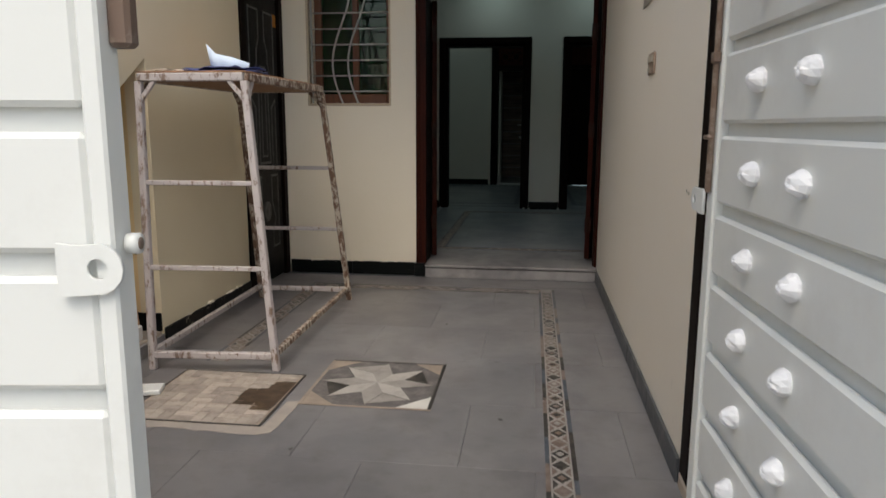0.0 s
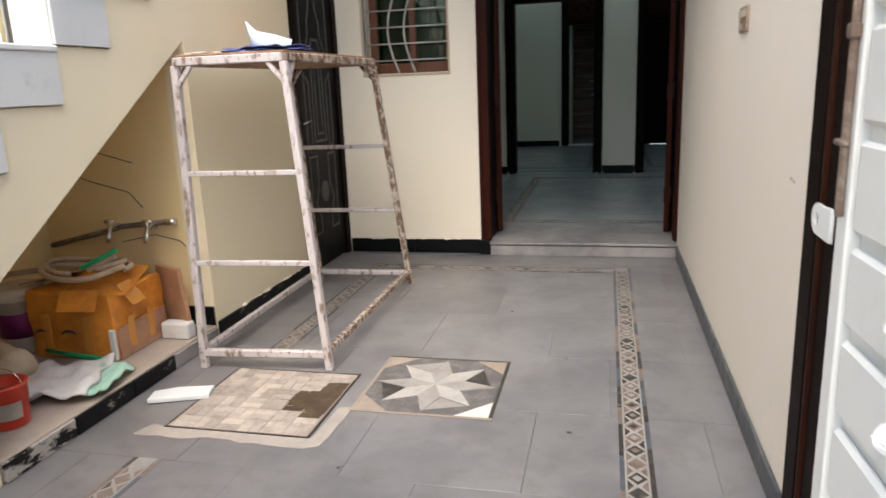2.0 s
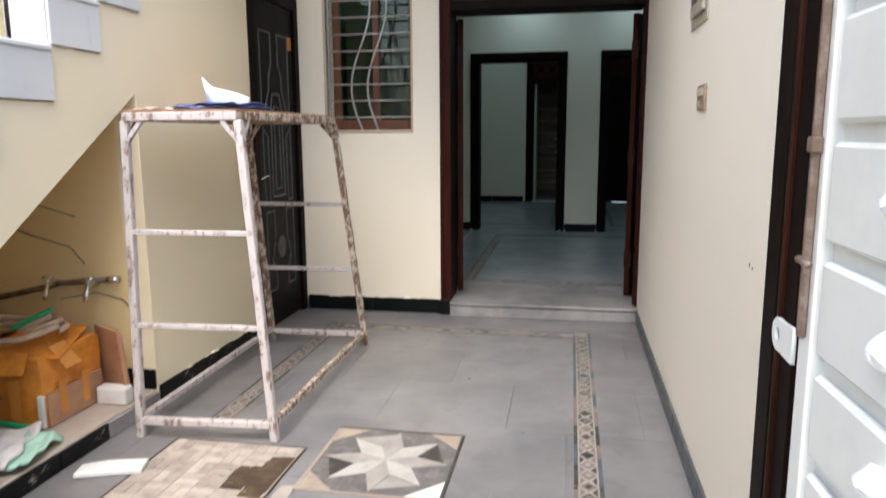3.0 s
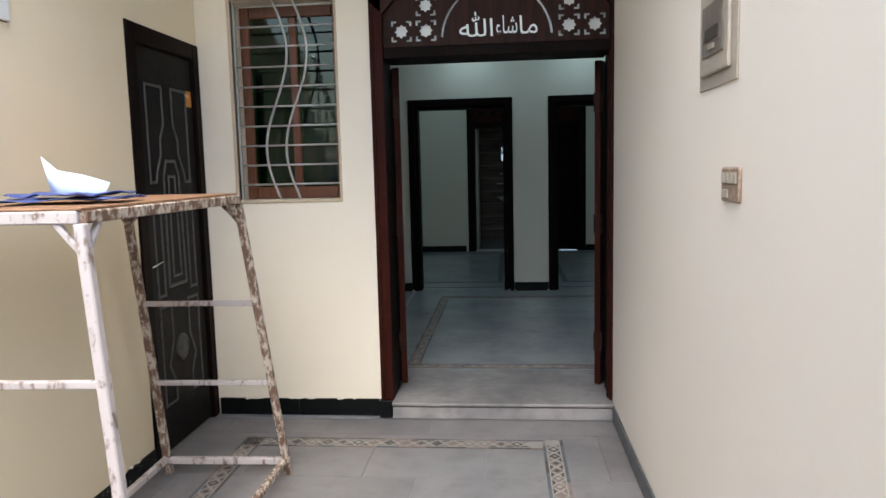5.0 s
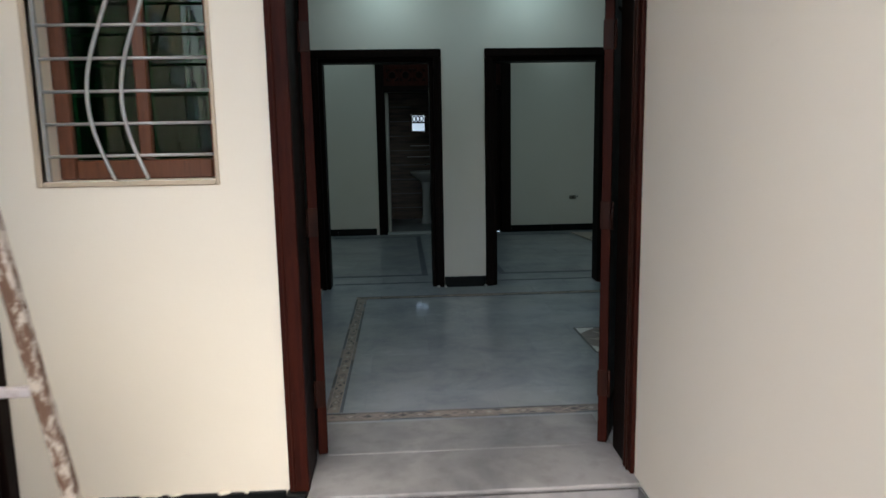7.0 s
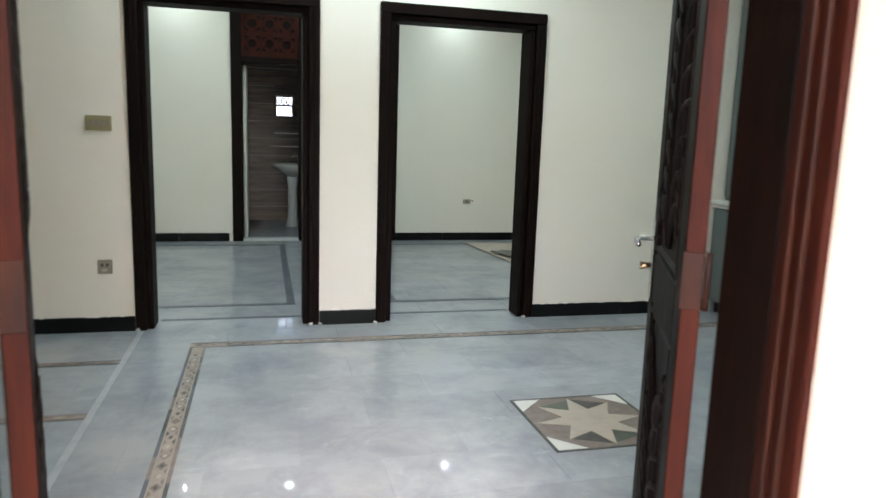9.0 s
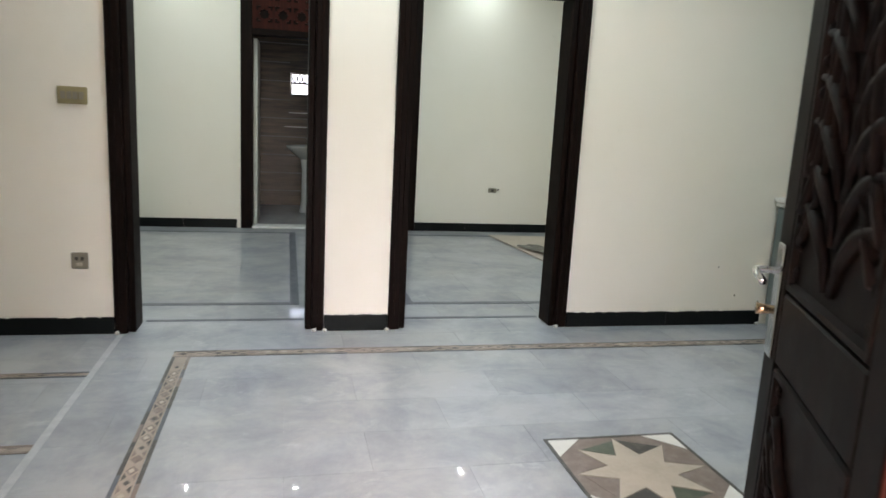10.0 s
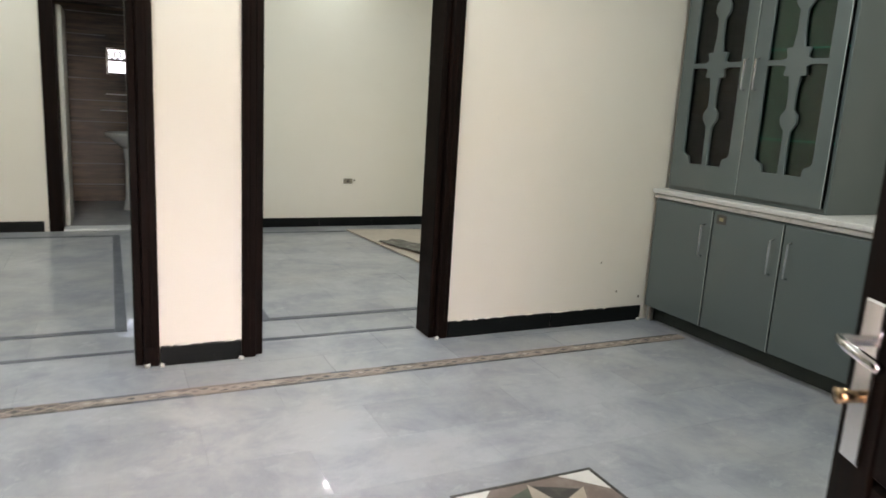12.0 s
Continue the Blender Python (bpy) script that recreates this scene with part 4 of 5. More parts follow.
papers = thing("folded_paper", "creased dark and pale blue paper sheets on the trestle", "paper", (-1.32, 3.9, ZTOP + 0.017))
part("lower_sheet", move(sheet(0.40, 0.30, 0.022, 3.1), pose(-1.33, 3.88, ZTOP + 0.018, 0, 0, 12)), PAPER_BLUE, papers)
part("middle_sheet", move(sheet(0.34, 0.24, 0.03, 7.7), pose(-1.32, 3.87, ZTOP + 0.030, 0, 0, -18)), PAPER_BLUE, papers)
bm = bmesh.new()
fold = [[(-1.415, 3.86, 1.578), (-1.40, 3.88, 1.452)], [(-1.375, 3.88, 1.532), (-1.345, 3.85, 1.448)], [(-1.30, 3.90, 1.516), (-1.27, 3.84, 1.452)], [(-1.215, 3.92, 1.488), (-1.19, 3.84, 1.45)]]
rows_p = [[bm.verts.new(p) for p in r] for r in fold]
for a, b in zip(rows_p, rows_p[1:]):
    bm.faces.new((a[0], b[0], b[1], a[1])).smooth = True
got = bmesh.ops.extrude_face_region(bm, geom=bm.faces[:])
for v in [g for g in got["geom"] if isinstance(g, bmesh.types.BMVert)]:
    v.co += Vector((0.0, 0.004, 0.0))
bmesh.ops.recalc_face_normals(bm, faces=bm.faces)
part("raised_flap", bm, PAPER_PALE, papers, "pale blue folded flap")

# ---- ledge and clutter under the stair ----
ledge = tagged(thing("ledge", "low dusty ledge with broken black stone facing under the stair", "ledge", (-2.1, 3.0, 0)), kind="structure")
part("ledge_top", box((-2.64, 2.43, -0.005), (XL - 0.004, 3.79, 0.082), 0.006), CEMENT_FRESH, ledge)
for y0, y1, m in ((2.43, 2.76, CHIPPED), (2.765, 3.10, WORN_BLACK), (3.105, 3.40, WORN_BLACK), (3.405, 3.785, STEP_STONE)):
    part("facing", box((XL - 0.003, y0, 0.001), (XL + 0.012, y1, 0.07 + 0.008 * random.Random(y0).random()), 0.003), m, ledge)

crate = thing("cardboard_carton", "crumpled orange-brown carton bound with tape", "carton", (-2.15, 3.45, 0.083))
cx0, cy0, cx1, cy1, cz1 = -2.35, 3.27, -1.905, 3.66, 0.40
bm = box((cx0, cy0, 0.084), (cx1, cy1, cz1), 0.012, None, 2)
bmesh.ops.subdivide_edges(bm, edges=[e for e in bm.edges if e.calc_length() > 0.1], cuts=6, use_grid_fill=True)
for v in bm.verts:
    if v.co.z > 0.1:
        v.co += 0.016 * Vector((noise.noise(v.co * 7), noise.noise(v.co * 7 + Vector((9, 0, 0))), noise.noise(v.co * 7 + Vector((0, 9, 0)))))
part("box_body", bm, CARDBOARD, crate)
part("flap", move(box((-0.13, -0.15, 0), (0.13, 0.15, 0.006)), pose(-2.02, 3.44, 0.425, 12, 8, 15)), CARDBOARD, crate)
part("flap", move(box((-0.10, -0.15, 0), (0.10, 0.15, 0.006)), pose(-2.30, 3.44, 0.428, -9, -14, 8)), CARD_TAN, crate)
for x in (-2.27, -2.05):
    part("tape", box((x, cy0 - 0.016, 0.12), (x + 0.05, cy0 - 0.012, 0.30), 0.001), TAPE, crate)
for y in (3.36, 3.50):
    part("tape", box((cx1 + 0.010, y, 0.12), (cx1 + 0.014, y + 0.045, 0.27), 0.001), TAPE, crate)
# thin raised dark crescents for the scribble-like marks on the carton
for x, sgn in ((-2.27, 1), (-2.13, -1)):
    part("hand_hole", tube([(x + 0.045 * math.cos(radians(q)), cy0 - 0.010, 0.195 + 0.028 * math.sin(radians(q))) for q in range(20, 165, 12)], [0.002 + 0.006 * math.sin(math.pi * k / 12) for k in range(13)], None, 6), PLASTIC_DARK, crate, "dark crescent mark on the carton")
part("lower_band", box((cx1 + 0.004, cy0 + 0.02, 0.086), (cx1 + 0.013, cy1 - 0.02, 0.235), 0.003), CARD_TAN, crate, "paler torn lower side")
part("edge_tear", box((cx1 - 0.018, cy0 - 0.012, 0.09), (cx1 + 0.012, cy0 + 0.006, 0.235), 0.004), SACK, crate, "white torn corner edge")
part("flap", move(box((-0.09, -0.05, 0), (0.09, 0.05, 0.004)), pose(-2.04, 3.24, 0.375, 58, 0, 9)), CARDBOARD, crate)
part("flap", move(box((-0.06, -0.05, 0), (0.06, 0.05, 0.004)), pose(-1.885, 3.40, 0.375, 0, 52, 4)), TAPE, crate)
tagged(part("card_panel", move(box((-0.012, -0.11, 0), (0.012, 0.11, 0.35), 0.004), pose(-1.84, 3.675, 0.083, 0, -5, 62)), CARD_TAN), "upright brown card panel beside the carton", "card")
tagged(part("polystyrene_slab", box((-1.88, 3.565, 0.083), (XL - 0.02, 3.635, 0.165), 0.008), SACK), "white polystyrene slab lying on the ledge", "packing slab")

coil = thing("hose_coil", "dusty beige garden hose coiled on the carton", "hose", (-2.15, 3.42, 0.43))
bm = bmesh.new()
tube([(-2.13 + (0.21 + 0.012 * math.sin(3 * a)) * math.cos(a), 3.42 + 0.15 * math.sin(a), 0.463 + 0.016 * math.sin(2 * a + 1) + 0.003 * a) for a in [2 * math.pi * i / 30 for i in range(31)]], 0.014, bm, 8)
tube([(-2.14 + 0.19 * math.cos(a), 3.44 + 0.13 * math.sin(a), 0.492 + 0.014 * math.cos(2 * a)) for a in [2 * math.pi * i / 30 for i in range(-4, 24)]], 0.013, bm, 8)
tube([(-2.36, 3.40, 0.47), (-2.48, 3.36, 0.46), (-2.60, 3.30, 0.44)], 0.014, bm, 8)
part("hose", bm, HOSE, coil)
brush = thing("green_brush", "green plastic brush resting on the hose coil", "brush", (-2.0, 3.42, 0.47))
part("handle", move(box((-0.09, -0.018, -0.010), (0.09, 0.018, 0.010), 0.008, None, 2), pose(-2.03, 3.40, 0.53, 0, -24, 28)), GREEN_PLASTIC, brush)
part("bristles", move(box((-0.07, -0.016, -0.035), (0.07, 0.016, -0.011), 0.004), pose(-2.03, 3.40, 0.53, 0, -24, 28)), HOSE, brush)

tub = thing("paint_tub", "cream paint tub with purple label under the stair", "tub", (-2.475, 3.36, 0.083))
part("tub_body", lathe([(0.095, 0), (0.10, 0.01), (0.108, 0.26), (0.116, 0.262), (0.116, 0.275), (0.112, 0.278), (0.116, 0.285), (0.116, 0.32), (0.10, 0.325), (0.09, 0.318), (0.03, 0.316)], at=(-2.475, 3.36, 0.083)), TUB_WHITE, tub)
part("label", lathe([(0.1045, 0.09), (0.1085, 0.20), (0.1080, 0.205), (0.1040, 0.085)], at=(-2.475, 3.36, 0.083)), PURPLE, tub, "purple wrap-round label")


def sack_roll(a, b, r, seed):
    """A stuffed, rolled sack: a soft bolster between two points, with creases."""
    a, b = Vector(a), Vector(b)
    prof = [(i / 14, r * min(1.0, (1 - abs(2 * i / 14 - 1) ** 6) ** 0.5 + 0.12)) for i in range(15)]
    bm = tube([a.lerp(b, u) for u, q in prof], [q for u, q in prof], None, 18)
    for v in bm.verts:
        v.co += 0.016 * Vector((noise.noise(v.co * 9 + Vector((seed, 0, 0))), noise.noise(v.co * 9 + Vector((0, seed, 0))), noise.noise(v.co * 11)))
    return bm


tagged(part("stuffed_sack", sack_roll((-2.50, 3.10, 0.18), (-2.10, 2.94, 0.165), 0.082, 2.0), CLOTH_TAN), "rolled pale tan cloth sack on the ledge", "sack", "rolled sacks")
tagged(part("stuffed_sack", sack_roll((-2.55, 3.00, 0.31), (-2.17, 2.83, 0.285), 0.080, 5.0), CLOTH_TAN), "rolled pale tan cloth sack on the ledge", "sack", "rolled sacks")
stick = [(-2.24, 3.232, 0.135), (-2.05, 3.20, 0.132), (-1.88, 3.185, 0.128), (-1.845, 3.175, 0.112), (-1.85, 3.165, 0.09)]
tagged(part("green_rod", tube(stick, [0.010, 0.012, 0.014, 0.014, 0.011], None, 10), GREEN_PLASTIC), "bent green plastic rod on the ledge", "rod")
sack = thing("woven_sack", "flattened white woven sack with mint edge on the ledge", "sack", (-1.92, 2.98, 0.083))
part("sack_body", move(sheet(0.34, 0.36, 0.075, 4.2, 0.012), pose(-1.945, 2.97, 0.096, 0, 0, 20)), SACK, sack)
part("sack_edge", move(sheet(0.13, 0.30, 0.055, 8.2, 0.006), pose(-1.785, 3.03, 0.094, 0, 8, 12)), MINT, sack, "mint green plastic edge")
bucket = thing("paint_bucket", "small red paint bucket with pale label and handle", "bucket", (-1.90, 2.67, 0.083))
part("bucket_body", lathe([(0.060, 0), (0.064, 0.004), (0.076, 0.155), (0.080, 0.157), (0.080, 0.168), (0.070, 0.168), (0.062, 0.03), (0.02, 0.03)], at=(-1.90, 2.67, 0.083)), RED_PLASTIC, bucket)
lab = bmesh.new()
arc = [radians(q) for q in range(-95, 10, 15)]
ringsq = [[lab.verts.new((-1.90 + (r + 0.0012) * math.cos(a), 2.67 + (r + 0.0012) * math.sin(a), 0.083 + z)) for a in arc] for r, z in ((0.0672, 0.04), (0.0722, 0.105))]
for i in range(len(arc) - 1):
    lab.faces.new((ringsq[0][i], ringsq[0][i + 1], ringsq[1][i + 1], ringsq[1][i]))
bmesh.ops.solidify(lab, geom=lab.faces[:], thickness=-0.001)
part("label", lab, TUB_WHITE, bucket, "cream paper label")
part("paint", lathe([(0.066, 0.12), (0.066, 0.124)], at=(-1.90, 2.67, 0.083)), PLASTIC_DARK, bucket, "dark paint inside")
part("wire_handle", tube([(-1.90 + 0.079 * math.cos(a), 2.67, 0.245 + 0.06 * math.sin(a)) for a in [math.pi * i / 12 for i in range(13)]], 0.002, None, 6), CHROME, bucket)
slab = thing("loose_slab", "loose white marble offcut lying on the porch floor", "slab", (-1.47, 3.14, 0.0))
part("offcut", move(prism([(-0.13, -0.05), (0.12, -0.06), (0.13, 0.03), (-0.02, 0.05), (-0.12, 0.03)], 0.022, "z", 0.0, None, 0.003), pose(-1.50, 3.14, 0.004, 0, 0, 22)), STAIR_STONE, slab)

pipe = thing("water_pipe", "dark wall pipe with two chrome taps under the stair", "pipe", (-2.1, 3.78, 0.6))
part("pipe_run", tube([(-2.62, 3.772, 0.50), (-2.25, 3.768, 0.585), (-2.18, 3.768, 0.605), (-1.92, 3.768, 0.63)], 0.014, None, 10), RUSTY, pipe)
for x in (-2.19, -1.975):
    tap = part("tap", tube([(x, 3.768, 0.61), (x, 3.735, 0.615), (x + 0.01, 3.69, 0.61), (x + 0.012, 3.665, 0.58), (x + 0.012, 3.66, 0.545)], [0.014, 0.015, 0.013, 0.012, 0.011], None, 10), CHROME, pipe)
    part("tap_handle", tube([(x - 0.025, 3.70, 0.645), (x + 0.03, 3.70, 0.648)], 0.008, None, 8), CHROME, tap)
    part("tap_stem", tube([(x, 3.70, 0.61), (x, 3.70, 0.65)], 0.008, None, 8), CHROME, tap)
part("socket", tube([(-1.92, 3.768, 0.63), (-1.86, 3.768, 0.633)], 0.017, None, 10), CHROME, pipe)

for pts in (((-2.60, 0.93), (-2.35, 0.84), (-2.12, 0.78), (-2.05, 0.70)), ((-2.55, 1.02), (-2.30, 0.99), (-2.08, 0.93)), ((-2.20, 0.52), (-2.0, 0.56), (-1.86, 0.53), (-1.83, 0.50))):
    tagged(part("cable", tube([(x, 3.788, z) for x, z in pts], 0.0022, None, 6), PLASTIC_DARK), "thin dark cable hanging along the ochre wall", "cable", "cables under the stair")

# ---- fittings on the porch wall ----
mcb = thing("distribution_box", "beige electric distribution box in the porch wall", "fuse box", (XR, 3.79, 1.73))
part("surround", box((XR - 0.006, 3.605, 1.725), (XR - 0.0005, 3.965, 2.035), 0.004), PLASTIC_BEIGE, mcb)
part("cover", box((XR - 0.018, 3.65, 1.765), (XR - 0.0062, 3.925, 1.995), 0.006, None, 2), PLASTIC_BEIGE, mcb)
part("flap", box((XR - 0.022, 3.685, 1.815), (XR - 0.0182, 3.885, 1.965), 0.002), PLASTIC_SMOKE, mcb, "smoked grey-brown flap")
part("latch", box((XR - 0.026, 3.76, 1.832), (XR - 0.0222, 3.81, 1.848), 0.001), PLASTIC_BEIGE, mcb)
part("breaker_row", box((XR - 0.025, 3.72, 1.86), (XR - 0.0222, 3.85, 1.895), 0.001), PLASTIC_DARK, mcb)


def switch(name, label, category, at, size, axis, plate, keys):
    """A wall plate with keys, standing out along -x or -y."""
    ob = thing(name, label, category, at)
    x, y, z = at
    w, h = size
    if axis == "x":
        part("plate", box((x - 0.010, y - w / 2, z - h / 2), (x - 0.0005, y + w / 2, z + h / 2), 0.004), plate, ob)
    else:
        part("plate", box((x - w / 2, y - 0.010, z - h / 2), (x + w / 2, y - 0.0005, z + h / 2), 0.004), plate, ob)
    for u, v, kw, kh, m in keys:
        if axis == "x":
            part("key", box((x - 0.015, y + u - kw / 2, z + v - kh / 2), (x - 0.0102, y + u + kw / 2, z + v + kh / 2), 0.002), m, ob)
        else:
            part("key", box((x + u - kw / 2, y - 0.015, z + v - kh / 2), (x + u + kw / 2, y - 0.0102, z + v + kh / 2), 0.002), m, ob)
    return ob


switch("wall_switch", "smudged brown and white switch plate on the porch wall", "switch", (XR, 3.63, 1.445), (0.15, 0.095), "x", PLASTIC_BROWN, [(-0.05 + 0.033 * i, 0.018, 0.026, 0.03, PLASTIC_BEIGE) for i in range(4)] + [(0.03, -0.025, 0.05, 0.024, PLASTIC_BEIGE)])
switch("wall_switch", "olive-gold switch plate on the lobby wall", "switch", (-1.152, YP, 1.43), (0.15, 0.092), "y", GOLD_PLASTIC, [(-0.045 + 0.03 * i, 0.0, 0.024, 0.04, GREY_PLASTIC) for i in range(4)])
switch("wall_socket", "grey-brown square socket plate on the lobby wall", "socket", (-1.152, YP, 0.527), (0.088, 0.092), "y", GREY_PLASTIC, [(-0.015, 0.012, 0.016, 0.02, PLASTIC_DARK), (0.015, 0.012, 0.016, 0.02, PLASTIC_DARK), (0.0, -0.02, 0.03, 0.018, PLASTIC_BEIGE)])
switch("wall_socket", "small bare wiring socket low on the bedroom wall", "socket", (2.36, YE, 0.60), (0.10, 0.055), "y", GREY_PLASTIC, [(0.0, 0.0, 0.03, 0.03, PLASTIC_DARK), (0.07, 0.01, 0.018, 0.02, PLASTIC_DARK)])

# ---- small leavings ----
for i, (x, y, z) in enumerate(((0.205, YP - 0.034, ZR), (0.585, YP - 0.036, ZR), (-0.965, YP - 0.03, ZR), (1.70, YP - 0.03, ZR), (3.20, YP - 0.03, ZR), (0.14, YP - 0.03, ZR))):
    tagged(part("plaster_crumb", blob((x, y, z + 0.009), (0.014, 0.010, 0.013), i + 3.3, 0.6, None, 2), PALE_STONE), "white plaster crumb at the skirting", "plaster", "plaster crumbs")
rnd = random.Random(21)
for i in range(11):
    x = -1.66 + 0.95 * rnd.random()
    tagged(part("plaster_drip", blob((x, YF - 0.008, 0.106 - 0.004 * rnd.random()), (0.010 + 0.022 * rnd.random(), 0.009, 0.005 + 0.012 * rnd.random() ** 3), i * 1.7, 0.5, None, 2), CREAM), "dripped cream paint on the black skirting", "paint drip", "paint drips")
for i in range(9):
    y = 3.84 + 1.08 * rnd.random()
    tagged(part("plaster_drip", blob((XL + 0.007, y, 0.101), (0.008, 0.010 + 0.05 * rnd.random() ** 2, 0.004 + 0.008 * rnd.random()), i * 2.7, 0.5, None, 2), CREAM), "dripped cream paint on the black skirting", "paint drip", "paint drips")
for i in range(26):
    x = rnd.choice((-2.0 + 0.98 * rnd.random(), 0.23 + 0.33 * rnd.random(), 1.80 + 1.38 * rnd.random(), 1.80 + 1.38 * rnd.random()))
    tagged(part("plaster_drip", blob((x, YP - 0.008, ZR + 0.098), (0.008 + 0.03 * rnd.random() ** 2, 0.008, 0.003 + 0.006 * rnd.random()), i * 1.3, 0.5, None, 2), INNER), "dripped cream paint on the lobby skirting", "paint drip", "lobby paint drips")
for i, (x, y) in enumerate(((0.13, 3.06), (0.31, 3.30), (-0.62, 2.70), (-0.25, 4.4), (0.08, 3.75), (-1.45, 2.35))):
    tagged(part("leaf_scrap", move(sheet(0.018, 0.008, 0.005, i + 0.4, 0.001, 3), pose(x, y, 0.002, 0, 0, 40 * i)), DARK_STONE), "small dry leaf scrap on the porch floor", "leaf scrap", "leaf scraps")
for i, (x, z, r) in enumerate(((2.869, 0.507, 0.005), (3.018, 0.306, 0.007), (3.21, 0.26, 0.007))):
    tagged(part("wall_chip", blob((x, YP - 0.001, z), (r, 0.003, r * 1.3), i + 9.1, 0.7, None, 2), GREY_PLASTIC), "small dark chip in the lobby wall plaster", "wall chip", "wall chips")
for i, (y, z) in enumerate(((2.80, 0.962), (2.77, 0.958))):
    tagged(part("wall_chip", blob((XR - 0.001, y, z), (0.0015, 0.0035, 0.006 - 0.0015 * i), i + 4.1, 0.7, None, 2), GREY_PLASTIC), "small dark chip in the porch wall plaster", "wall chip", "wall chips")

# ---- framed doorways in the partition ----
for n, (a, b) in enumerate((O1, O2)):
    fr = tagged(thing("door_frame", "dark brown moulded wooden frame of an open doorway", "door frame", ((a + b) / 2, YP, ZR), group="partition door frames"), kind="structure")
    for x0, x1, outer in ((a, a + 0.072, a), (b - 0.072, b, b)):
        part("architrave", box((x0, YP - 0.020, ZR + 0.001), (x1, YQ + 0.02, OT - 0.073), 0.006), DARKWOOD, fr)
    for x0, x1 in ((a + 0.0725, a + 0.110), (b - 0.110, b - 0.0725)):
        part("jamb", box((x0, YP + 0.012, ZR + 0.001), (x1, YQ + 0.018, OT - 0.111), 0.005), DARKWOOD, fr)
    for x0, x1 in ((a + 0.028, a + 0.040), (b - 0.040, b - 0.028)):
        part("bead", box((x0, YP - 0.026, ZR + 0.101), (x1, YP - 0.0195, OT - 0.075), 0.003), DARKWOOD, fr)
    part("head", box((a, YP - 0.020, OT - 0.0725), (b, YQ + 0.02, OT), 0.006), DARKWOOD, fr)
    part("inner_head", box((a + 0.0725, YP + 0.012, OT - 0.110), (b - 0.0725, YQ + 0.018, OT - 0.073), 0.005), DARKWOOD, fr)

bath = tagged(thing("door_frame", "dark wooden bathroom door frame with lattice transom", "door frame", (-0.1, YE, ZR)), kind="structure")
for x0, x1 in ((-0.53, -0.41), (0.24, 0.329)):
    part("jamb", box((x0, YE - 0.022, ZR + 0.001), (x1, YE + 0.17, 2.93), 0.005), DARKWOOD, bath)
part("rail", box((-0.419, YE - 0.018, 2.19), (0.239, YE + 0.168, 2.255), 0.005), DARKWOOD, bath)
part("head", box((-0.419, YE - 0.018, 2.80), (0.239, YE + 0.168, 2.93), 0.005), DARKWOOD, bath)
holes = []
for i in range(3):
    for j in range(2):
        holes += lattice_holes(-0.285 + 0.195 * i, 2.41 + 0.225 * j, 0.19)
bt = part("transom_panel", move(cut_panel([(-0.418, 2.256), (0.238, 2.256), (0.238, 2.799), (-0.418, 2.799)], holes, 0.018), pose(0, YE + 0.02, 0)), REDWOOD, bath, "red-brown lattice transom")
part("backing_board", box((-0.418, YE + 0.034, 2.257), (0.238, YE + 0.040, 2.798)), DARKWOOD, bath)
bath2 = tagged(thing("door_frame", "dark wooden frame of a closed bedroom door", "door frame", (0.95, YE, ZR)), kind="structure")
for x0, x1 in ((0.455, 0.57), (1.29, 1.43)):
    part("jamb", box((x0, YE - 0.022, ZR + 0.001), (x1, YE + 0.17, 2.93), 0.005), DARKWOOD, bath2)
part("rail", box((0.571, YE - 0.018, 2.19), (1.289, YE + 0.168, 2.255), 0.005), DARKWOOD, bath2)
part("head", box((0.571, YE - 0.018, 2.80), (1.289, YE + 0.168, 2.93), 0.005), DARKWOOD, bath2)
part("transom_panel", box((0.572, YE + 0.012, 2.256), (1.288, YE + 0.03, 2.799)), REDWOOD, bath2)
part("leaf", box((0.572, YE + 0.05, ZR + 0.01), (1.288, YE + 0.09, 2.189), 0.004), DARKWOOD, bath2)
wl = thing("bathroom_door", "white-edged bathroom door standing open inwards", "door", (-0.40, YE + 0.17, ZR))
part("leaf", box((-0.405, YE + 0.19, ZR + 0.01), (-0.360, YE + 0.85, 2.17), 0.004), worn("chipped_white_paint", (0.62, 0.60, 0.55), (0.25, 0.22, 0.2), 0.5, 0, 10, 0.6, 0.68, 0.8), wl)

# ---- skirtings ----


def skirting(name, runs, material, label, z0, h=0.098):
    ob = tagged(thing(name, label, "skirting", (runs[0][0][0], runs[0][0][1], z0)), kind="structure")
    for (x0, y0), (x1, y1) in runs:
        part("skirting_stone", box((x0, y0, z0 + 0.0005), (x1, y1, z0 + h), 0.003), material, ob)
    return ob


def along(p0, p1, piece, thick, side):
    """Lengths of skirting between two points of a straight wall; side: where the room lies."""
    (x0, y0), (x1, y1) = p0, p1
    out, n = [], max(1, round((abs(x1 - x0) + abs(y1 - y0)) / piece))
    for i in range(n):
        a, b = i / n, (i + 1) / n
        ax, bx, ay, by = x0 + (x1 - x0) * a, x0 + (x1 - x0) * b, y0 + (y1 - y0) * a, y0 + (y1 - y0) * b
        if x0 == x1:
            lo, hi = sorted((ay, by))
            out.append(((min(x0, x0 + side * thick), lo + 0.001), (max(x0, x0 + side * thick), hi - 0.001)))
        else:
            lo, hi = sorted((ax, bx))
            out.append(((lo + 0.001, min(y0, y0 + side * thick)), (hi - 0.001, max(y0, y0 + side * thick))))
    return out


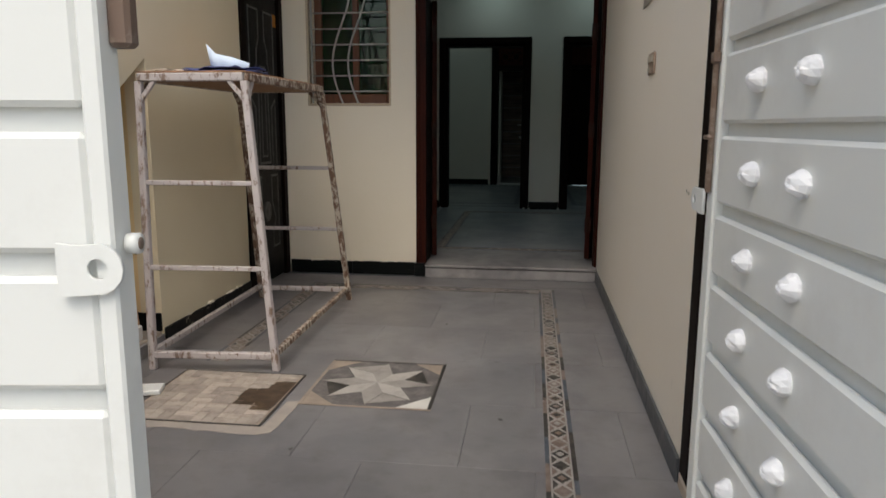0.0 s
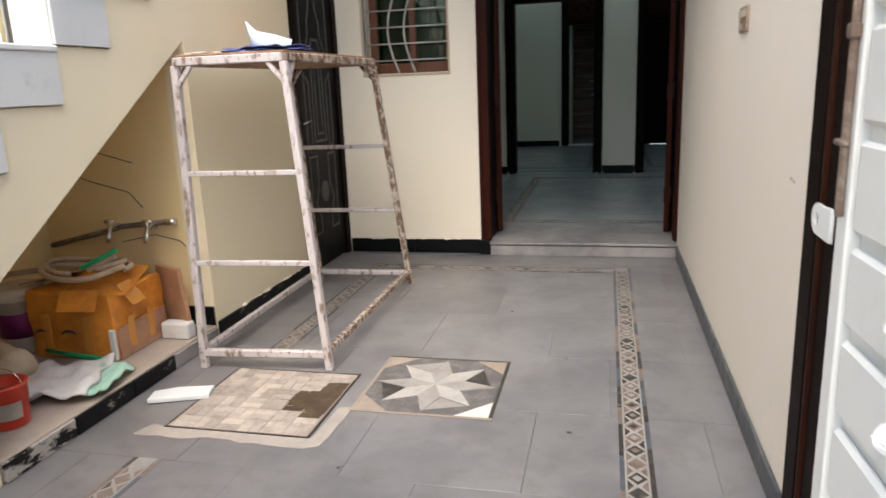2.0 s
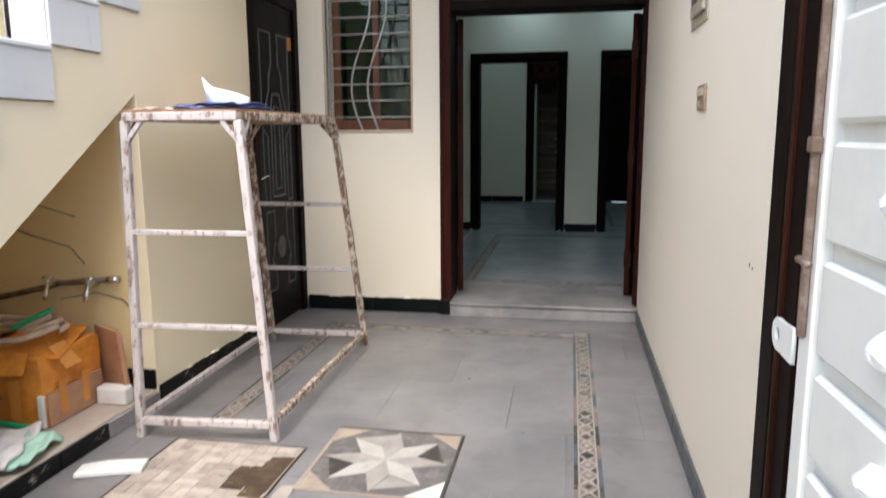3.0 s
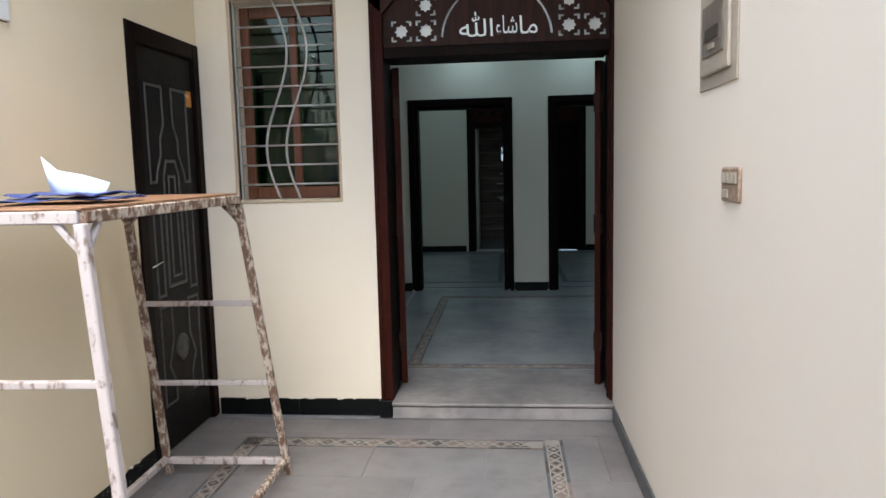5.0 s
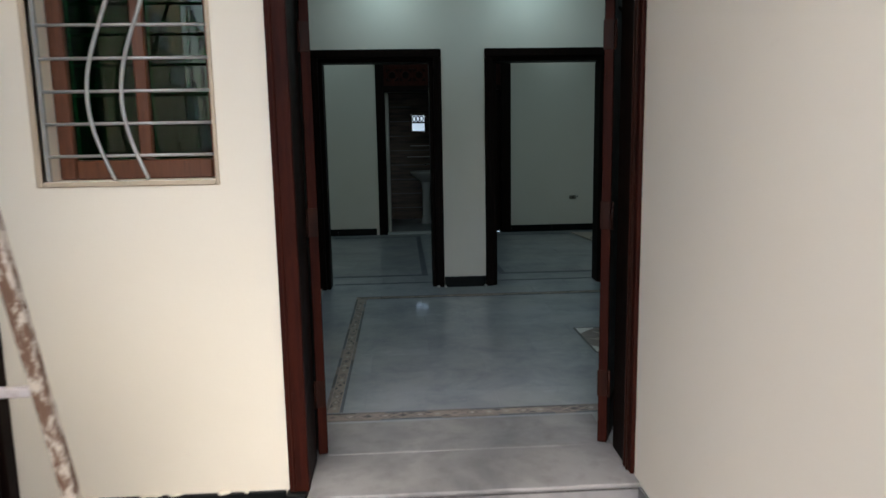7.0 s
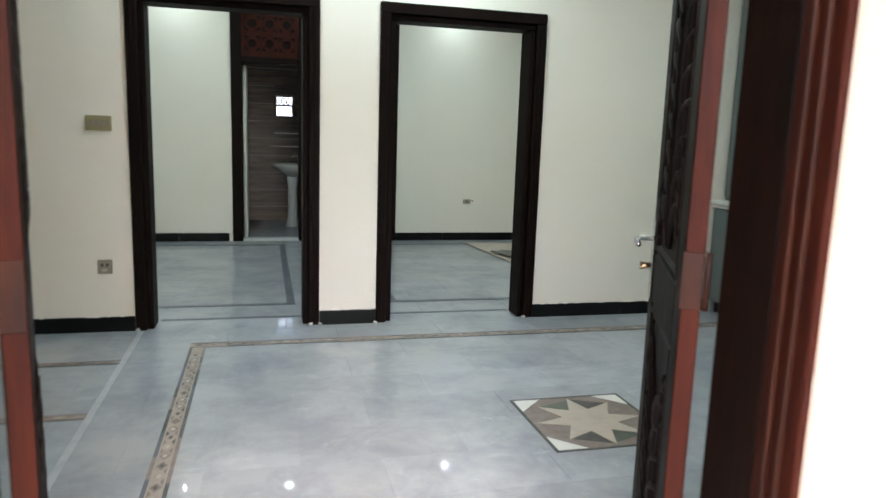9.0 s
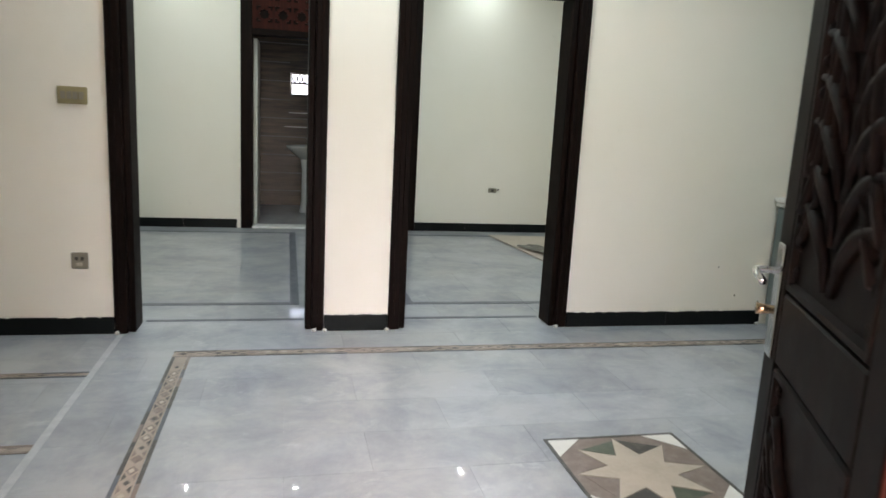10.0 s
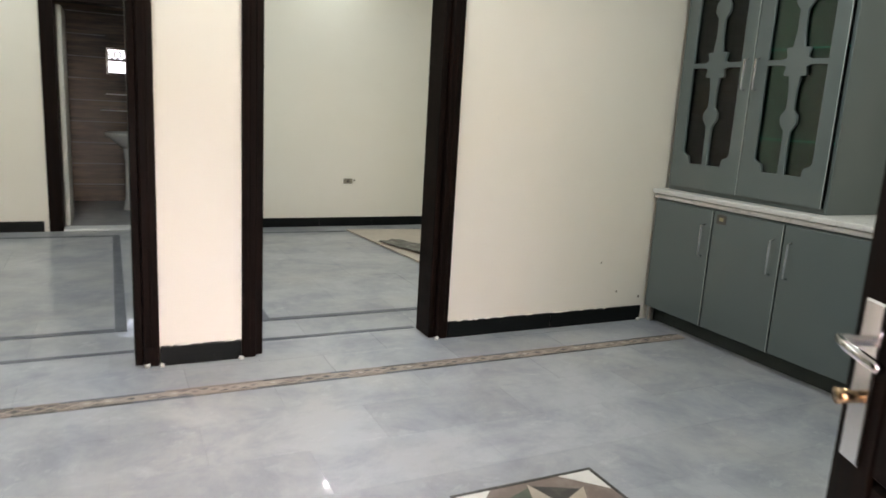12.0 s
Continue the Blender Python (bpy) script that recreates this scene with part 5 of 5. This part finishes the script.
skirting("skirting_right", along((XR, 2.645), (XR, YF - 0.08), 0.6, 0.014, -1), GREY_STONE, "grey stone skirting along the porch wall", 0.0, 0.09)
skirting("skirting_left", along((XL, 3.80), (XL, 4.968), 0.6, 0.014, 1), WORN_BLACK, "scuffed black stone skirting along the porch wall", 0.0, 0.10)
skirting("skirting_understair", along((-1.93, 3.793), (XL - 0.002, 3.793), 0.6, 0.014, -1), BLACK_STONE, "black stone skirting under the stair", 0.083, 0.10)
skirting("skirting_front", along((XL + 0.02, YF), (-0.672, YF), 0.5, 0.016, -1) + along((-0.668, YF), (-0.587, YF), 0.5, 0.05, -1), BLACK_STONE, "black stone skirting with dripped plaster at the house front", 0.0, 0.105)
skirting("skirting_partition", along((-2.84, YP), (O1[0] - 0.002, YP), 0.6, 0.016, -1) + along((O1[1] + 0.002, YP), (O2[0] - 0.002, YP), 0.6, 0.024, -1) + along((O2[1] + 0.002, YP), (3.23, YP), 0.6, 0.016, -1), BLACK_STONE, "black stone skirting along the lobby wall", ZR)
skirting("skirting_bedroom", along((-2.84, YE), (-0.57, YE), 0.6, 0.016, -1) + along((1.432, YE), (3.89, YE), 0.6, 0.016, -1) + along((0.33, YQ + 0.03), (0.33, YE - 0.03), 0.6, 0.016, -1) + along((0.45, YQ + 0.03), (0.45, YE - 0.03), 0.6, 0.016, 1), BLACK_STONE, "black stone skirting round the bedrooms", ZR)

# ---- cupboards in the lobby ----
CX = 3.24
base = thing("base_cupboard", "grey-green lacquered base cupboard with three doors", "cupboard", (CX + 0.28, 8.7, ZR))
part("carcass", box((CX + 0.02, 7.58, 0.205), (3.81, 9.555, 0.935), 0.003), CABINET, base)
part("plinth", box((CX + 0.09, 7.60, ZR + 0.001), (3.80, 9.55, 0.204)), CABINET_SHADE, base)
part("foot", box((CX + 0.03, 9.52, ZR + 0.001), (CX + 0.07, 9.55, 0.204), 0.003), CABINET_TRIM, base)
edges_y = [9.545, 9.052, 8.560, 8.068, 7.585]
for i, (y1, y0) in enumerate(zip(edges_y, edges_y[1:])):
    d = part("door", box((CX, y0 + 0.004, 0.21), (CX + 0.019, y1 - 0.004, 0.925), 0.003), CABINET, base)
    part("edge_trim", box((CX - 0.002, y0 + 0.004, 0.211), (CX + 0.012, y0 + 0.009, 0.924)), CABINET_TRIM, d)
    hy = y0 + 0.055 if i in (0, 1) else y1 - 0.055
    part("handle", tube([(CX, hy, 0.64), (CX - 0.03, hy, 0.645), (CX - 0.03, hy, 0.83), (CX, hy, 0.835)], 0.006, None, 8), CHROME, d, "slim steel bar handle")
    if i == 1:
        part("lock_tag", box((CX - 0.002, y1 - 0.10, 0.855), (CX - 0.0005, y1 - 0.03, 0.91)), PLASTIC_DARK, d, "small dark tag")
        part("tag_mark", box((CX - 0.003, y1 - 0.08, 0.872), (CX - 0.0021, y1 - 0.05, 0.894)), GOLD_PLASTIC, d)
top_slab = thing("worktop", "pale stone worktop with moulded edge on the cupboard", "worktop", (CX + 0.26, 8.6, 0.936))
part("slab", box((CX - 0.012, 7.57, 0.968), (3.815, 9.575, 0.998), 0.006, None, 2), WORKTOP, top_slab)
part("edge_strip", box((CX + 0.004, 7.57, 0.937), (CX + 0.04, 9.575, 0.967), 0.005), WORKTOP, top_slab)

upper = thing("display_cupboard", "grey-green glazed display cupboard with ornamental cut-out doors", "cupboard", (3.58, 8.98, 1.0))
UX, UY0, UY1, UZ0, UZ1 = 3.335, 8.405, 9.55, 0.999, 2.55
part("side", box((UX, UY0, UZ0), (3.81, UY0 + 0.02, UZ1), 0.002), CABINET, upper)
part("side", box((UX, UY1 - 0.02, UZ0), (3.81, UY1, UZ1), 0.002), CABINET, upper)
part("bottom", box((UX, UY0 + 0.021, UZ0), (3.80, UY1 - 0.021, UZ0 + 0.05)), CABINET, upper)
part("top", box((UX, UY0 + 0.021, UZ1 - 0.03), (3.80, UY1 - 0.021, UZ1)), CABINET, upper)
# back panel coloured dark for the shade behind the doors
part("back", box((3.79, UY0 + 0.021, UZ0 + 0.051), (3.81, UY1 - 0.021, UZ1 - 0.031)), CABINET_SHADE, upper)
for z in (1.36, 1.85, 2.28):
    part("glass_shelf", box((UX + 0.05, UY0 + 0.022, z), (3.78, UY1 - 0.022, z + 0.008)), SHELF_GLASS, upper, "green-edged glass shelf")


def ornament_holes(w, h):
    """The two glazed sides of a door, round a central baluster ornament with a cross bar; outlines in the door's own x and z."""
    prof = [(0.018, 0.0), (0.018, 0.20), (0.05, 0.235), (0.052, 0.27), (0.022, 0.30), (0.022, 0.38), (0.034, 0.45), (0.072, 0.452), (0.060, 0.49), (0.085, 0.50)]
    out = []
    m, b, t = 0.088, 0.15, 0.10
    zc = h * 0.50
    for s in (-1, 1):
        for low in (True, False):
            sgn = 1 if low else -1
            z_in = zc - sgn * 0.014
            z_out = b if low else h - t
            span = abs(z_in - z_out)
            pts = []
            for u, v in prof:
                q = v / 0.50 * span
                pts.append((s * u, z_out + sgn * q))
            pts += [(s * (w / 2 - m), z_in), (s * (w / 2 - m), z_out + sgn * 0.075), (s * (w / 2 - m - 0.012), z_out + sgn * 0.06), (s * (w / 2 - m - 0.05), z_out + sgn * 0.045), (s * (w / 2 - m - 0.058), z_out)]
            out.append([(w / 2 + x, z) for x, z in pts])
    return out


mid = (UY0 + UY1) / 2
for y0, y1, hs in ((UY0 + 0.022, mid - 0.002, 1), (mid + 0.002, UY1 - 0.022, -1)):
    w, h = y1 - y0, UZ1 - UZ0 - 0.055
    bm = cut_panel([(0, 0), (w, 0), (w, h), (0, h)], ornament_holes(w, h), 0.02)
    move(bm, Matrix.Translation((UX - 0.012, y0, UZ0 + 0.03)) @ Matrix.Rotation(radians(90), 4, "Z"))
    d = part("door", bm, CABINET, upper)
    part("pane", box((UX + 0.001, y0 + 0.03, UZ0 + 0.08), (UX + 0.004, y1 - 0.03, UZ1 - 0.06)), CLEAR_GLASS, d).visible_shadow = False
    part("edge_trim", box((UX - 0.024, y0, UZ0 + 0.031), (UX - 0.003, y0 + 0.005, UZ1 - 0.026)), CABINET_TRIM, d)
    hy = y1 - 0.035 if hs > 0 else y0 + 0.04
    part("handle", tube([(UX - 0.022, hy, 1.63), (UX - 0.05, hy, 1.635), (UX - 0.05, hy, 1.80), (UX - 0.022, hy, 1.805)], 0.006, None, 8), CHROME, d, "slim steel bar handle")
tagged(part("paper_scrap", move(sheet(0.15, 0.12, 0.05, 2.2), pose(3.46, 9.28, UZ0 + 0.054, 0, 0, 30)), SACK), "crumpled white paper in the display cupboard", "paper")

# ---- bedrooms ----
ply = thing("plywood_sheet", "pale plywood board lying on the bedroom floor", "board", (2.9, 12.2, ZR))
part("board", move(prism([(0, 0), (0.95, 0.12), (1.25, 1.55), (-0.16, 1.68)], 0.012, "z", 0.0), pose(2.42, 11.40, ZR + 0.005)), PLYWOOD, ply)
part("torn_paper", move(sheet(0.26, 0.62, 0.03, 6.1), pose(2.56, 12.05, ZR + 0.019, 0, 0, 18)), SMEARED, ply, "torn dark grey paper strip")

# ---- bathroom ----
bm = box((-0.95, 13.551, 0), (-0.80, 15.45, ZC))
setting("bathroom_threshold", box((-0.41, YE - 0.03, ZR + 0.001), (0.238, YE + 0.17, ZR + 0.022), 0.004), STAIR_STONE, "pale marble threshold of the bathroom", "threshold")
setting("wall_bathroom_left", bm, TILE_BROWN, "brown striped bathroom tiles", "wall")
setting("wall_bathroom_right", box((0.85, 13.551, 0), (1.0, 15.45, ZC)), TILE_BROWN, "brown striped bathroom tiles", "wall")
bm = box((-0.95, 15.45, 0), (0.0, 15.6, ZC))
box((0.26, 15.45, 0), (1.0, 15.6, ZC), bm=bm)
box((0.0, 15.45, 0), (0.26, 15.6, 1.62), bm=bm)
box((0.0, 15.45, 1.93), (0.26, 15.6, ZC), bm=bm)
setting("wall_bathroom_back", bm, TILE_BROWN, "brown striped bathroom tiles round a small window", "wall")
for k in range(9):
    z = 0.30 + 0.25 * k
    tagged(part("trim", box((-0.79, 15.444, z), (-0.01 if 1.5 < z < 2.1 else 0.84, 15.4485, z + 0.012)), STEP_STONE), "pale joint strip between bathroom tiles", "tile trim", kind="structure")
bwin = tagged(thing("window_2", "small bright ventilator window in the bathroom", "window", (0.13, 15.5, 1.62)), kind="structure")
for lo, hi in (((0.001, 15.5, 1.621), (0.02, 15.54, 1.929)), ((0.24, 15.5, 1.621), (0.259, 15.54, 1.929)), ((0.021, 15.5, 1.621), (0.239, 15.54, 1.64)), ((0.021, 15.5, 1.91), (0.239, 15.54, 1.929)), ((0.021, 15.5, 1.775), (0.239, 15.54, 1.80))):
    part("window_frame", box(lo, hi, 0.003), DARKWOOD, bwin)
for i in range(3):
    part("scroll_bar", tube([(0.06 + 0.065 * i + 0.03 * math.cos(a), 15.52, 1.852 + 0.045 * math.sin(a)) for a in [2 * math.pi * k / 14 for k in range(14)]], 0.009, None, 6, True), DARKWOOD, bwin)
frosted = Mat("frosted_pane", (0.88, 0.88, 0.86), 0.6)
frosted.b.inputs["Transmission Weight"].default_value = 0.9
for z0, z1 in ((1.641, 1.774), (1.801, 1.909)):
    part("pane", box((0.021, 15.528, z0), (0.239, 15.533, z1)), frosted.m, bwin, "bright frosted pane")
basin = thing("pedestal_basin", "white china pedestal basin in the bathroom", "basin", (0.20, 14.75, ZR))
part("pedestal", lathe([(0.10, 0), (0.095, 0.02), (0.07, 0.15), (0.065, 0.55), (0.085, 0.70)], at=(0.22, 14.75, ZR)), CHINA, basin)
part("bowl", lathe([(0.09, 0.70), (0.16, 0.76), (0.26, 0.84), (0.27, 0.87), (0.255, 0.875), (0.18, 0.81), (0.06, 0.78)], at=(0.22, 14.75, ZR)), CHINA, basin)
part("tap", tube([(0.30, 14.80, 0.965), (0.30, 14.80, 1.08), (0.26, 14.78, 1.10), (0.20, 14.75, 1.07)], 0.012, None, 10), CHROME, basin)
tagged(part("bathroom_shelf", box((-0.02, 15.32, 1.38), (0.42, 15.448, 1.395), 0.003), CHINA), "white bathroom shelf on the tiled wall", "shelf")
tagged(part("bathroom_shelf", box((-0.08, 15.32, 1.19), (0.34, 15.448, 1.205), 0.003), CHINA), "white bathroom shelf on the tiled wall", "shelf")

# ---- floors, piece by piece ----


def tile_floor(name, label, x0, x1, y0, y1, z, tw, td, material, ox, oy, shift=0.0, gap=0.0007):
    """Marble slabs on one mesh each size, with open joints."""
    ob = tagged(thing(name, label, "floor", ((x0 + x1) / 2, (y0 + y1) / 2, z)), kind="structure")
    sizes = {}
    rnd = random.Random(name)
    ys = sorted({y0, y1} | {oy + td * i for i in range(-60, 61) if y0 + 0.03 < oy + td * i < y1 - 0.03})
    for row, (ya, yb) in enumerate(zip(ys, ys[1:])):
        first = ox + shift * (row % 2)
        xs = sorted({x0, x1} | {first + tw * i for i in range(-40, 41) if x0 + 0.03 < first + tw * i < x1 - 0.03})
        for xa, xb in zip(xs, xs[1:]):
            key = (round(xb - xa, 3), round(yb - ya, 3))
            if key not in sizes:
                sizes[key] = mesh_of(box((-key[0] / 2 + gap, -key[1] / 2 + gap, -0.012), (key[0] / 2 - gap, key[1] / 2 - gap, 0), 0.0006), "tile")
                sizes[key].materials.append(material)
            t = part("tile", sizes[key], None, ob)
            t.matrix_basis = pose((xa + xb) / 2, (ya + yb) / 2, z - 0.0006 * rnd.random(), 0.05 * (rnd.random() - 0.5), 0.05 * (rnd.random() - 0.5), 0)
    return ob


tile_floor("porch_floor", "dusty grey marble porch floor with faint joints", XL + 0.0, XR, 0.45, YF - 0.067, 0.0, 0.61, 0.56, PORCH_STONE, 0.0, 2.66, 0.27)
tile_floor("lobby_floor", "polished blue-grey marble lobby floor", -2.85, 3.82, 6.421, YQ, ZR, 0.70, 0.333, ROOM_STONE, 1.37, 8.49, 0.33, 0.0003)
tile_floor("bedroom_floor", "polished blue-grey marble bedroom floor", -2.85, 3.90, YQ, 15.45, ZR, 0.70, 0.666, ROOM_STONE, 1.37, 8.49, 0.33, 0.0003)
setting("lobby_floor_edge", box((XR, YB, ZR - 0.012), (3.82, 6.42, ZR)), ROOM_STONE, "blue-grey marble beside the doorway", "floor")
setting("lobby_floor_edge", box((-2.85, YB, ZR - 0.012), (-0.586, 6.42, ZR)), ROOM_STONE, "blue-grey marble beside the doorway", "floor")


def border(name, label, x0, y0, length, turn, width, z, seed, dark=BROWN_STONE):
    """An inlaid mosaic band: two dark lines, a pale bed and a row of diamonds."""
    ob = tagged(thing(name, label, "floor border", (x0, y0, z), turn, laid=False), kind="structure")
    part("bed", box((0, 0.018, 0.0), (length, width - 0.018, 0.0012)), DUSTY_STONE if z > 0.05 else GREY_INLAY, ob)
    rnd = random.Random(seed)
    field = (BROWN_STONE, BROWN_STONE, DUSTY_STONE) if z > 0.05 else (DARK_STONE, BROWN_STONE, BROWN_STONE)
    cores = (DARK_STONE, BEIGE_STONE, BEIGE_STONE, BROWN_STONE) if z > 0.05 else (DARK_STONE, GREY_INLAY, BROWN_STONE)
    for y in (0.0, width - 0.017):
        x = 0.0
        while x < length - 0.02:
            d = min(0.09 + 0.16 * rnd.random(), length - x)
            part("line_stone", box((x, y, 0.0), (x + d - 0.001, y + 0.016, 0.0016)), rnd.choice((dark, DARK_STONE, LINE_STONE)), ob)
            x += d
    hw, step = width / 2 - 0.024, 0.088
    dia = mesh_of(prism([(-0.036, 0), (0, -hw), (0.036, 0), (0, hw)], 0.0016, "z", 0.0), "diamond")
    core = mesh_of(prism([(-0.018, 0), (0, -hw * 0.5), (0.018, 0), (0, hw * 0.5)], 0.0026, "z", 0.0), "diamond_core")
    tri = mesh_of(prism([(-0.030, 0), (0.030, 0), (0.0, hw * 0.62)], 0.0016, "z", 0.0), "triangle")
    for i in range(int((length - 0.05) / step)):
        x = 0.05 + step * i
        for me, m, at in ((dia, rnd.choice(field), (x, width / 2, 0.0)), (core, rnd.choice(cores), (x, width / 2, 0.0))):
            if not me.materials:
                me.materials.append(m)
            p = part(me.name.split(".")[0], me, None, ob)
            p.matrix_basis = pose(*at)
            p.material_slots[0].link = "OBJECT"
            p.material_slots[0].material = m
        for k, s in ((0, 1), (180, -1)):
            if not tri.materials:
                tri.materials.append(DARK_STONE)
            p = part("triangle", tri, None, ob)
            p.matrix_basis = pose(x + step / 2, width / 2 - s * hw, 0, 0, 0, k)
            p.material_slots[0].link = "OBJECT"
            p.material_slots[0].material = rnd.choice(field + (DARK_STONE,))
    return ob


BL = "worn brown and beige mosaic border inlaid in the floor"
border("floor_border", BL, 0.415, 0.55, 4.84, 90, 0.112, 0.0005, 1)
border("floor_border", BL, -1.268, 3.60, 1.79, 90, 0.112, 0.0005, 2)
border("floor_border", BL, -1.268, 0.80, 1.86, 90, 0.112, 0.0005, 3)
border("floor_border", BL, -1.38, 5.265, 1.685, 0, 0.125, 0.0005, 4)
border("floor_border", BL, -0.515, 6.56, 2.58, 90, 0.095, ZR + 0.0005, 5)
border("floor_border", BL, -0.61, 9.14, 3.86, 0, 0.098, ZR + 0.0005, 6)
border("floor_border", BL, -0.61, 6.44, 3.86, 0, 0.105, ZR + 0.0005, 7)
border("floor_border", BL, -2.80, 8.89, 1.84, 0, 0.070, ZR + 0.0005, 8)
border("floor_border", BL, -2.80, 8.11, 1.84, 0, 0.070, ZR + 0.0005, 9)
tagged(part("floor_joint", box((-0.962, 6.45, ZR), (-0.930, YP - 0.03, ZR + 0.0012)), JOINT_SMEAR), "pale cement joint between two floor fields", "joint", kind="structure")
lines = tagged(thing("floor_line", "thin dark stone line framing the bedroom floor", "floor line", (0, 11.5, ZR)), kind="structure")
for x0, y0, x1, y1 in ((-2.7, 10.165, -0.002, 10.225), (-2.7, 13.07, -0.002, 13.13), (0.0, 10.165, 0.062, 13.13), (-0.86, 9.795, 0.085, 9.835), (0.70, 9.795, 1.66, 9.835), (0.865, 10.15, 3.7, 10.21), (0.865, 13.05, 3.7, 13.11), (0.80, 10.15, 0.863, 13.11)):
    part("line_stone", box((x0, y0, ZR), (x1, y1, ZR + 0.0018)), LINE_STONE, lines)


def star_panel(cx, cy, z, s, turn, tones, label, missing=()):
    """An eight-point star inlaid in a square: kites, dark wedges, corner triangles and a frame line."""
    ob = thing("star_inlay", label, "floor inlay", (cx, cy, z), turn, laid=False)
    h = s / 2
    part("bed", box((-h, -h, 0.0), (h, h, 0.0010)), SMOKE_STONE if missing else BROWN_STONE, ob)
    for a in range(4):
        part("frame_line", move(box((-h, h - 0.014, 0.0), (h - 0.0145, h, 0.0022)), pose(0, 0, 0, 0, 0, 90 * a)), DUSTY_STONE if missing and a in (1, 2) else DARK_STONE, ob)
    R, r = h * 0.90, h * 0.44
    kite = [(0, 0.0), (r * math.sin(math.pi / 8), r * math.cos(math.pi / 8)), (0, R), (-r * math.sin(math.pi / 8), r * math.cos(math.pi / 8))]
    wedge = [(0.012, R * 0.955), ((R - 0.01) * math.sin(math.pi / 4) - 0.012, (R - 0.01) * math.cos(math.pi / 4)), (r * 1.05 * math.sin(math.pi / 8), r * 1.05 * math.cos(math.pi / 8))]
    for i in range(8):
        part("star_point", move(prism(kite, 0.0030, "z", 0.0), pose(0, 0, 0.0, 0, 0, 45 * i)), tones[i % len(tones)], ob)
        part("wedge", move(prism(wedge, 0.0020, "z", 0.0), pose(0, 0, 0.0, 0, 0, 45 * i)), ((SMOKE_STONE, DARK_STONE, SMOKE_STONE, GREY_INLAY) if missing else (DARK_STONE, BROWN_STONE, BROWN_STONE, GREEN_STONE))[(i * 3) % 4], ob)
    e, c = h - 0.016, h * 0.46
    for a in range(4):
        if a not in missing:
            part("corner", move(prism([(e, e), (e - c, e), (e, e - c)], 0.0024, "z", 0.0), pose(0, 0, 0, 0, 0, 90 * a)), PALE_STONE, ob)
        else:
            part("corner", move(prism([(e, e), (e - c, e), (e, e - c)], 0.0024, "z", 0.0), pose(0, 0, 0, 0, 0, 90 * a)), DUSTY_STONE, ob)
    return ob


star_panel(-0.452, 3.408, 0.0006, 0.575, 0, (GREY_INLAY, PALE_GREY), "dusty eight-pointed star inlay in the porch floor", (0, 1, 2))
star_panel(1.338, 7.704, ZR + 0.0006, 0.60, 0, (BEIGE_STONE,), "beige eight-pointed star inlay in the lobby floor")

cover = thing("pit_cover", "dirty basket-weave brick cover with dark wet patch", "manhole cover", (-1.11, 3.17, 0.0006), 0, laid=False)
part("bed", box((-0.30, -0.29, 0.0), (0.30, 0.29, 0.0022)), DUSTY_STONE, cover)
for a, (w, d) in enumerate(((0.30, 0.29), (0.29, 0.30), (0.30, 0.29), (0.29, 0.30))):
    part("rim", move(box((-w, d - 0.008, 0.0), (w - 0.0085, d, 0.004)), pose(0, 0, 0, 0, 0, 90 * a)), DARK_STONE, cover)
brick = mesh_of(box((-0.0455, -0.0215, 0.0), (0.0455, 0.0215, 0.0042), 0.0012), "brick")
brick.materials.append(BRICK_TAN)
rnd = random.Random(11)
for i in range(6):
    for j in range(6):
        for s in (-1, 1):
            x, y = -0.235 + 0.094 * i, -0.235 + 0.094 * j
            flat = (i + j) % 2 == 0
            b = part("brick", brick, None, cover)
            wet = (i, j) in ((5, 3), (5, 2), (4, 2), (5, 4), (4, 3)) or ((i, j) == (5, 1) and s > 0)
            b.matrix_basis = pose(x if flat else x + s * 0.0232, y + s * 0.0232 if flat else y, -0.0016 if wet else -0.0007 * rnd.random(), 0, 0, (0 if flat else 90) + 3 * (rnd.random() - 0.5))
            if wet:
                b.material_slots[0].link = "OBJECT"
                b.material_slots[0].material = WET
patch = [(0.285, -0.10), (0.287, 0.19), (0.235, 0.205), (0.215, 0.14), (0.16, 0.15), (0.15, 0.075), (0.07, 0.06), (0.045, 0.0), (0.125, -0.02), (0.14, -0.085), (0.20, -0.06), (0.225, -0.13)]
part("wet_patch", prism(patch, 0.0020, "z", 0.0012), WET, cover, "ragged dark wet patch")
rnd = random.Random(4)
smear = [(-1.50 + 0.05 * i, 2.805 + 0.03 * rnd.random()) for i in range(16)] + [(-0.73 - 0.01 * rnd.random(), 2.9 + 0.05 * i) for i in range(6)] + [(-0.79, 3.14), (-0.80, 2.884)] + [(-0.90 - 0.1 * i, 2.882) for i in range(6)] + [(-1.47, 2.90)]
setting("cement_margin", prism(smear, 0.0022, "z", -0.001), CEMENT_SMEAR, "smeared beige cement round the pit cover", "cement")
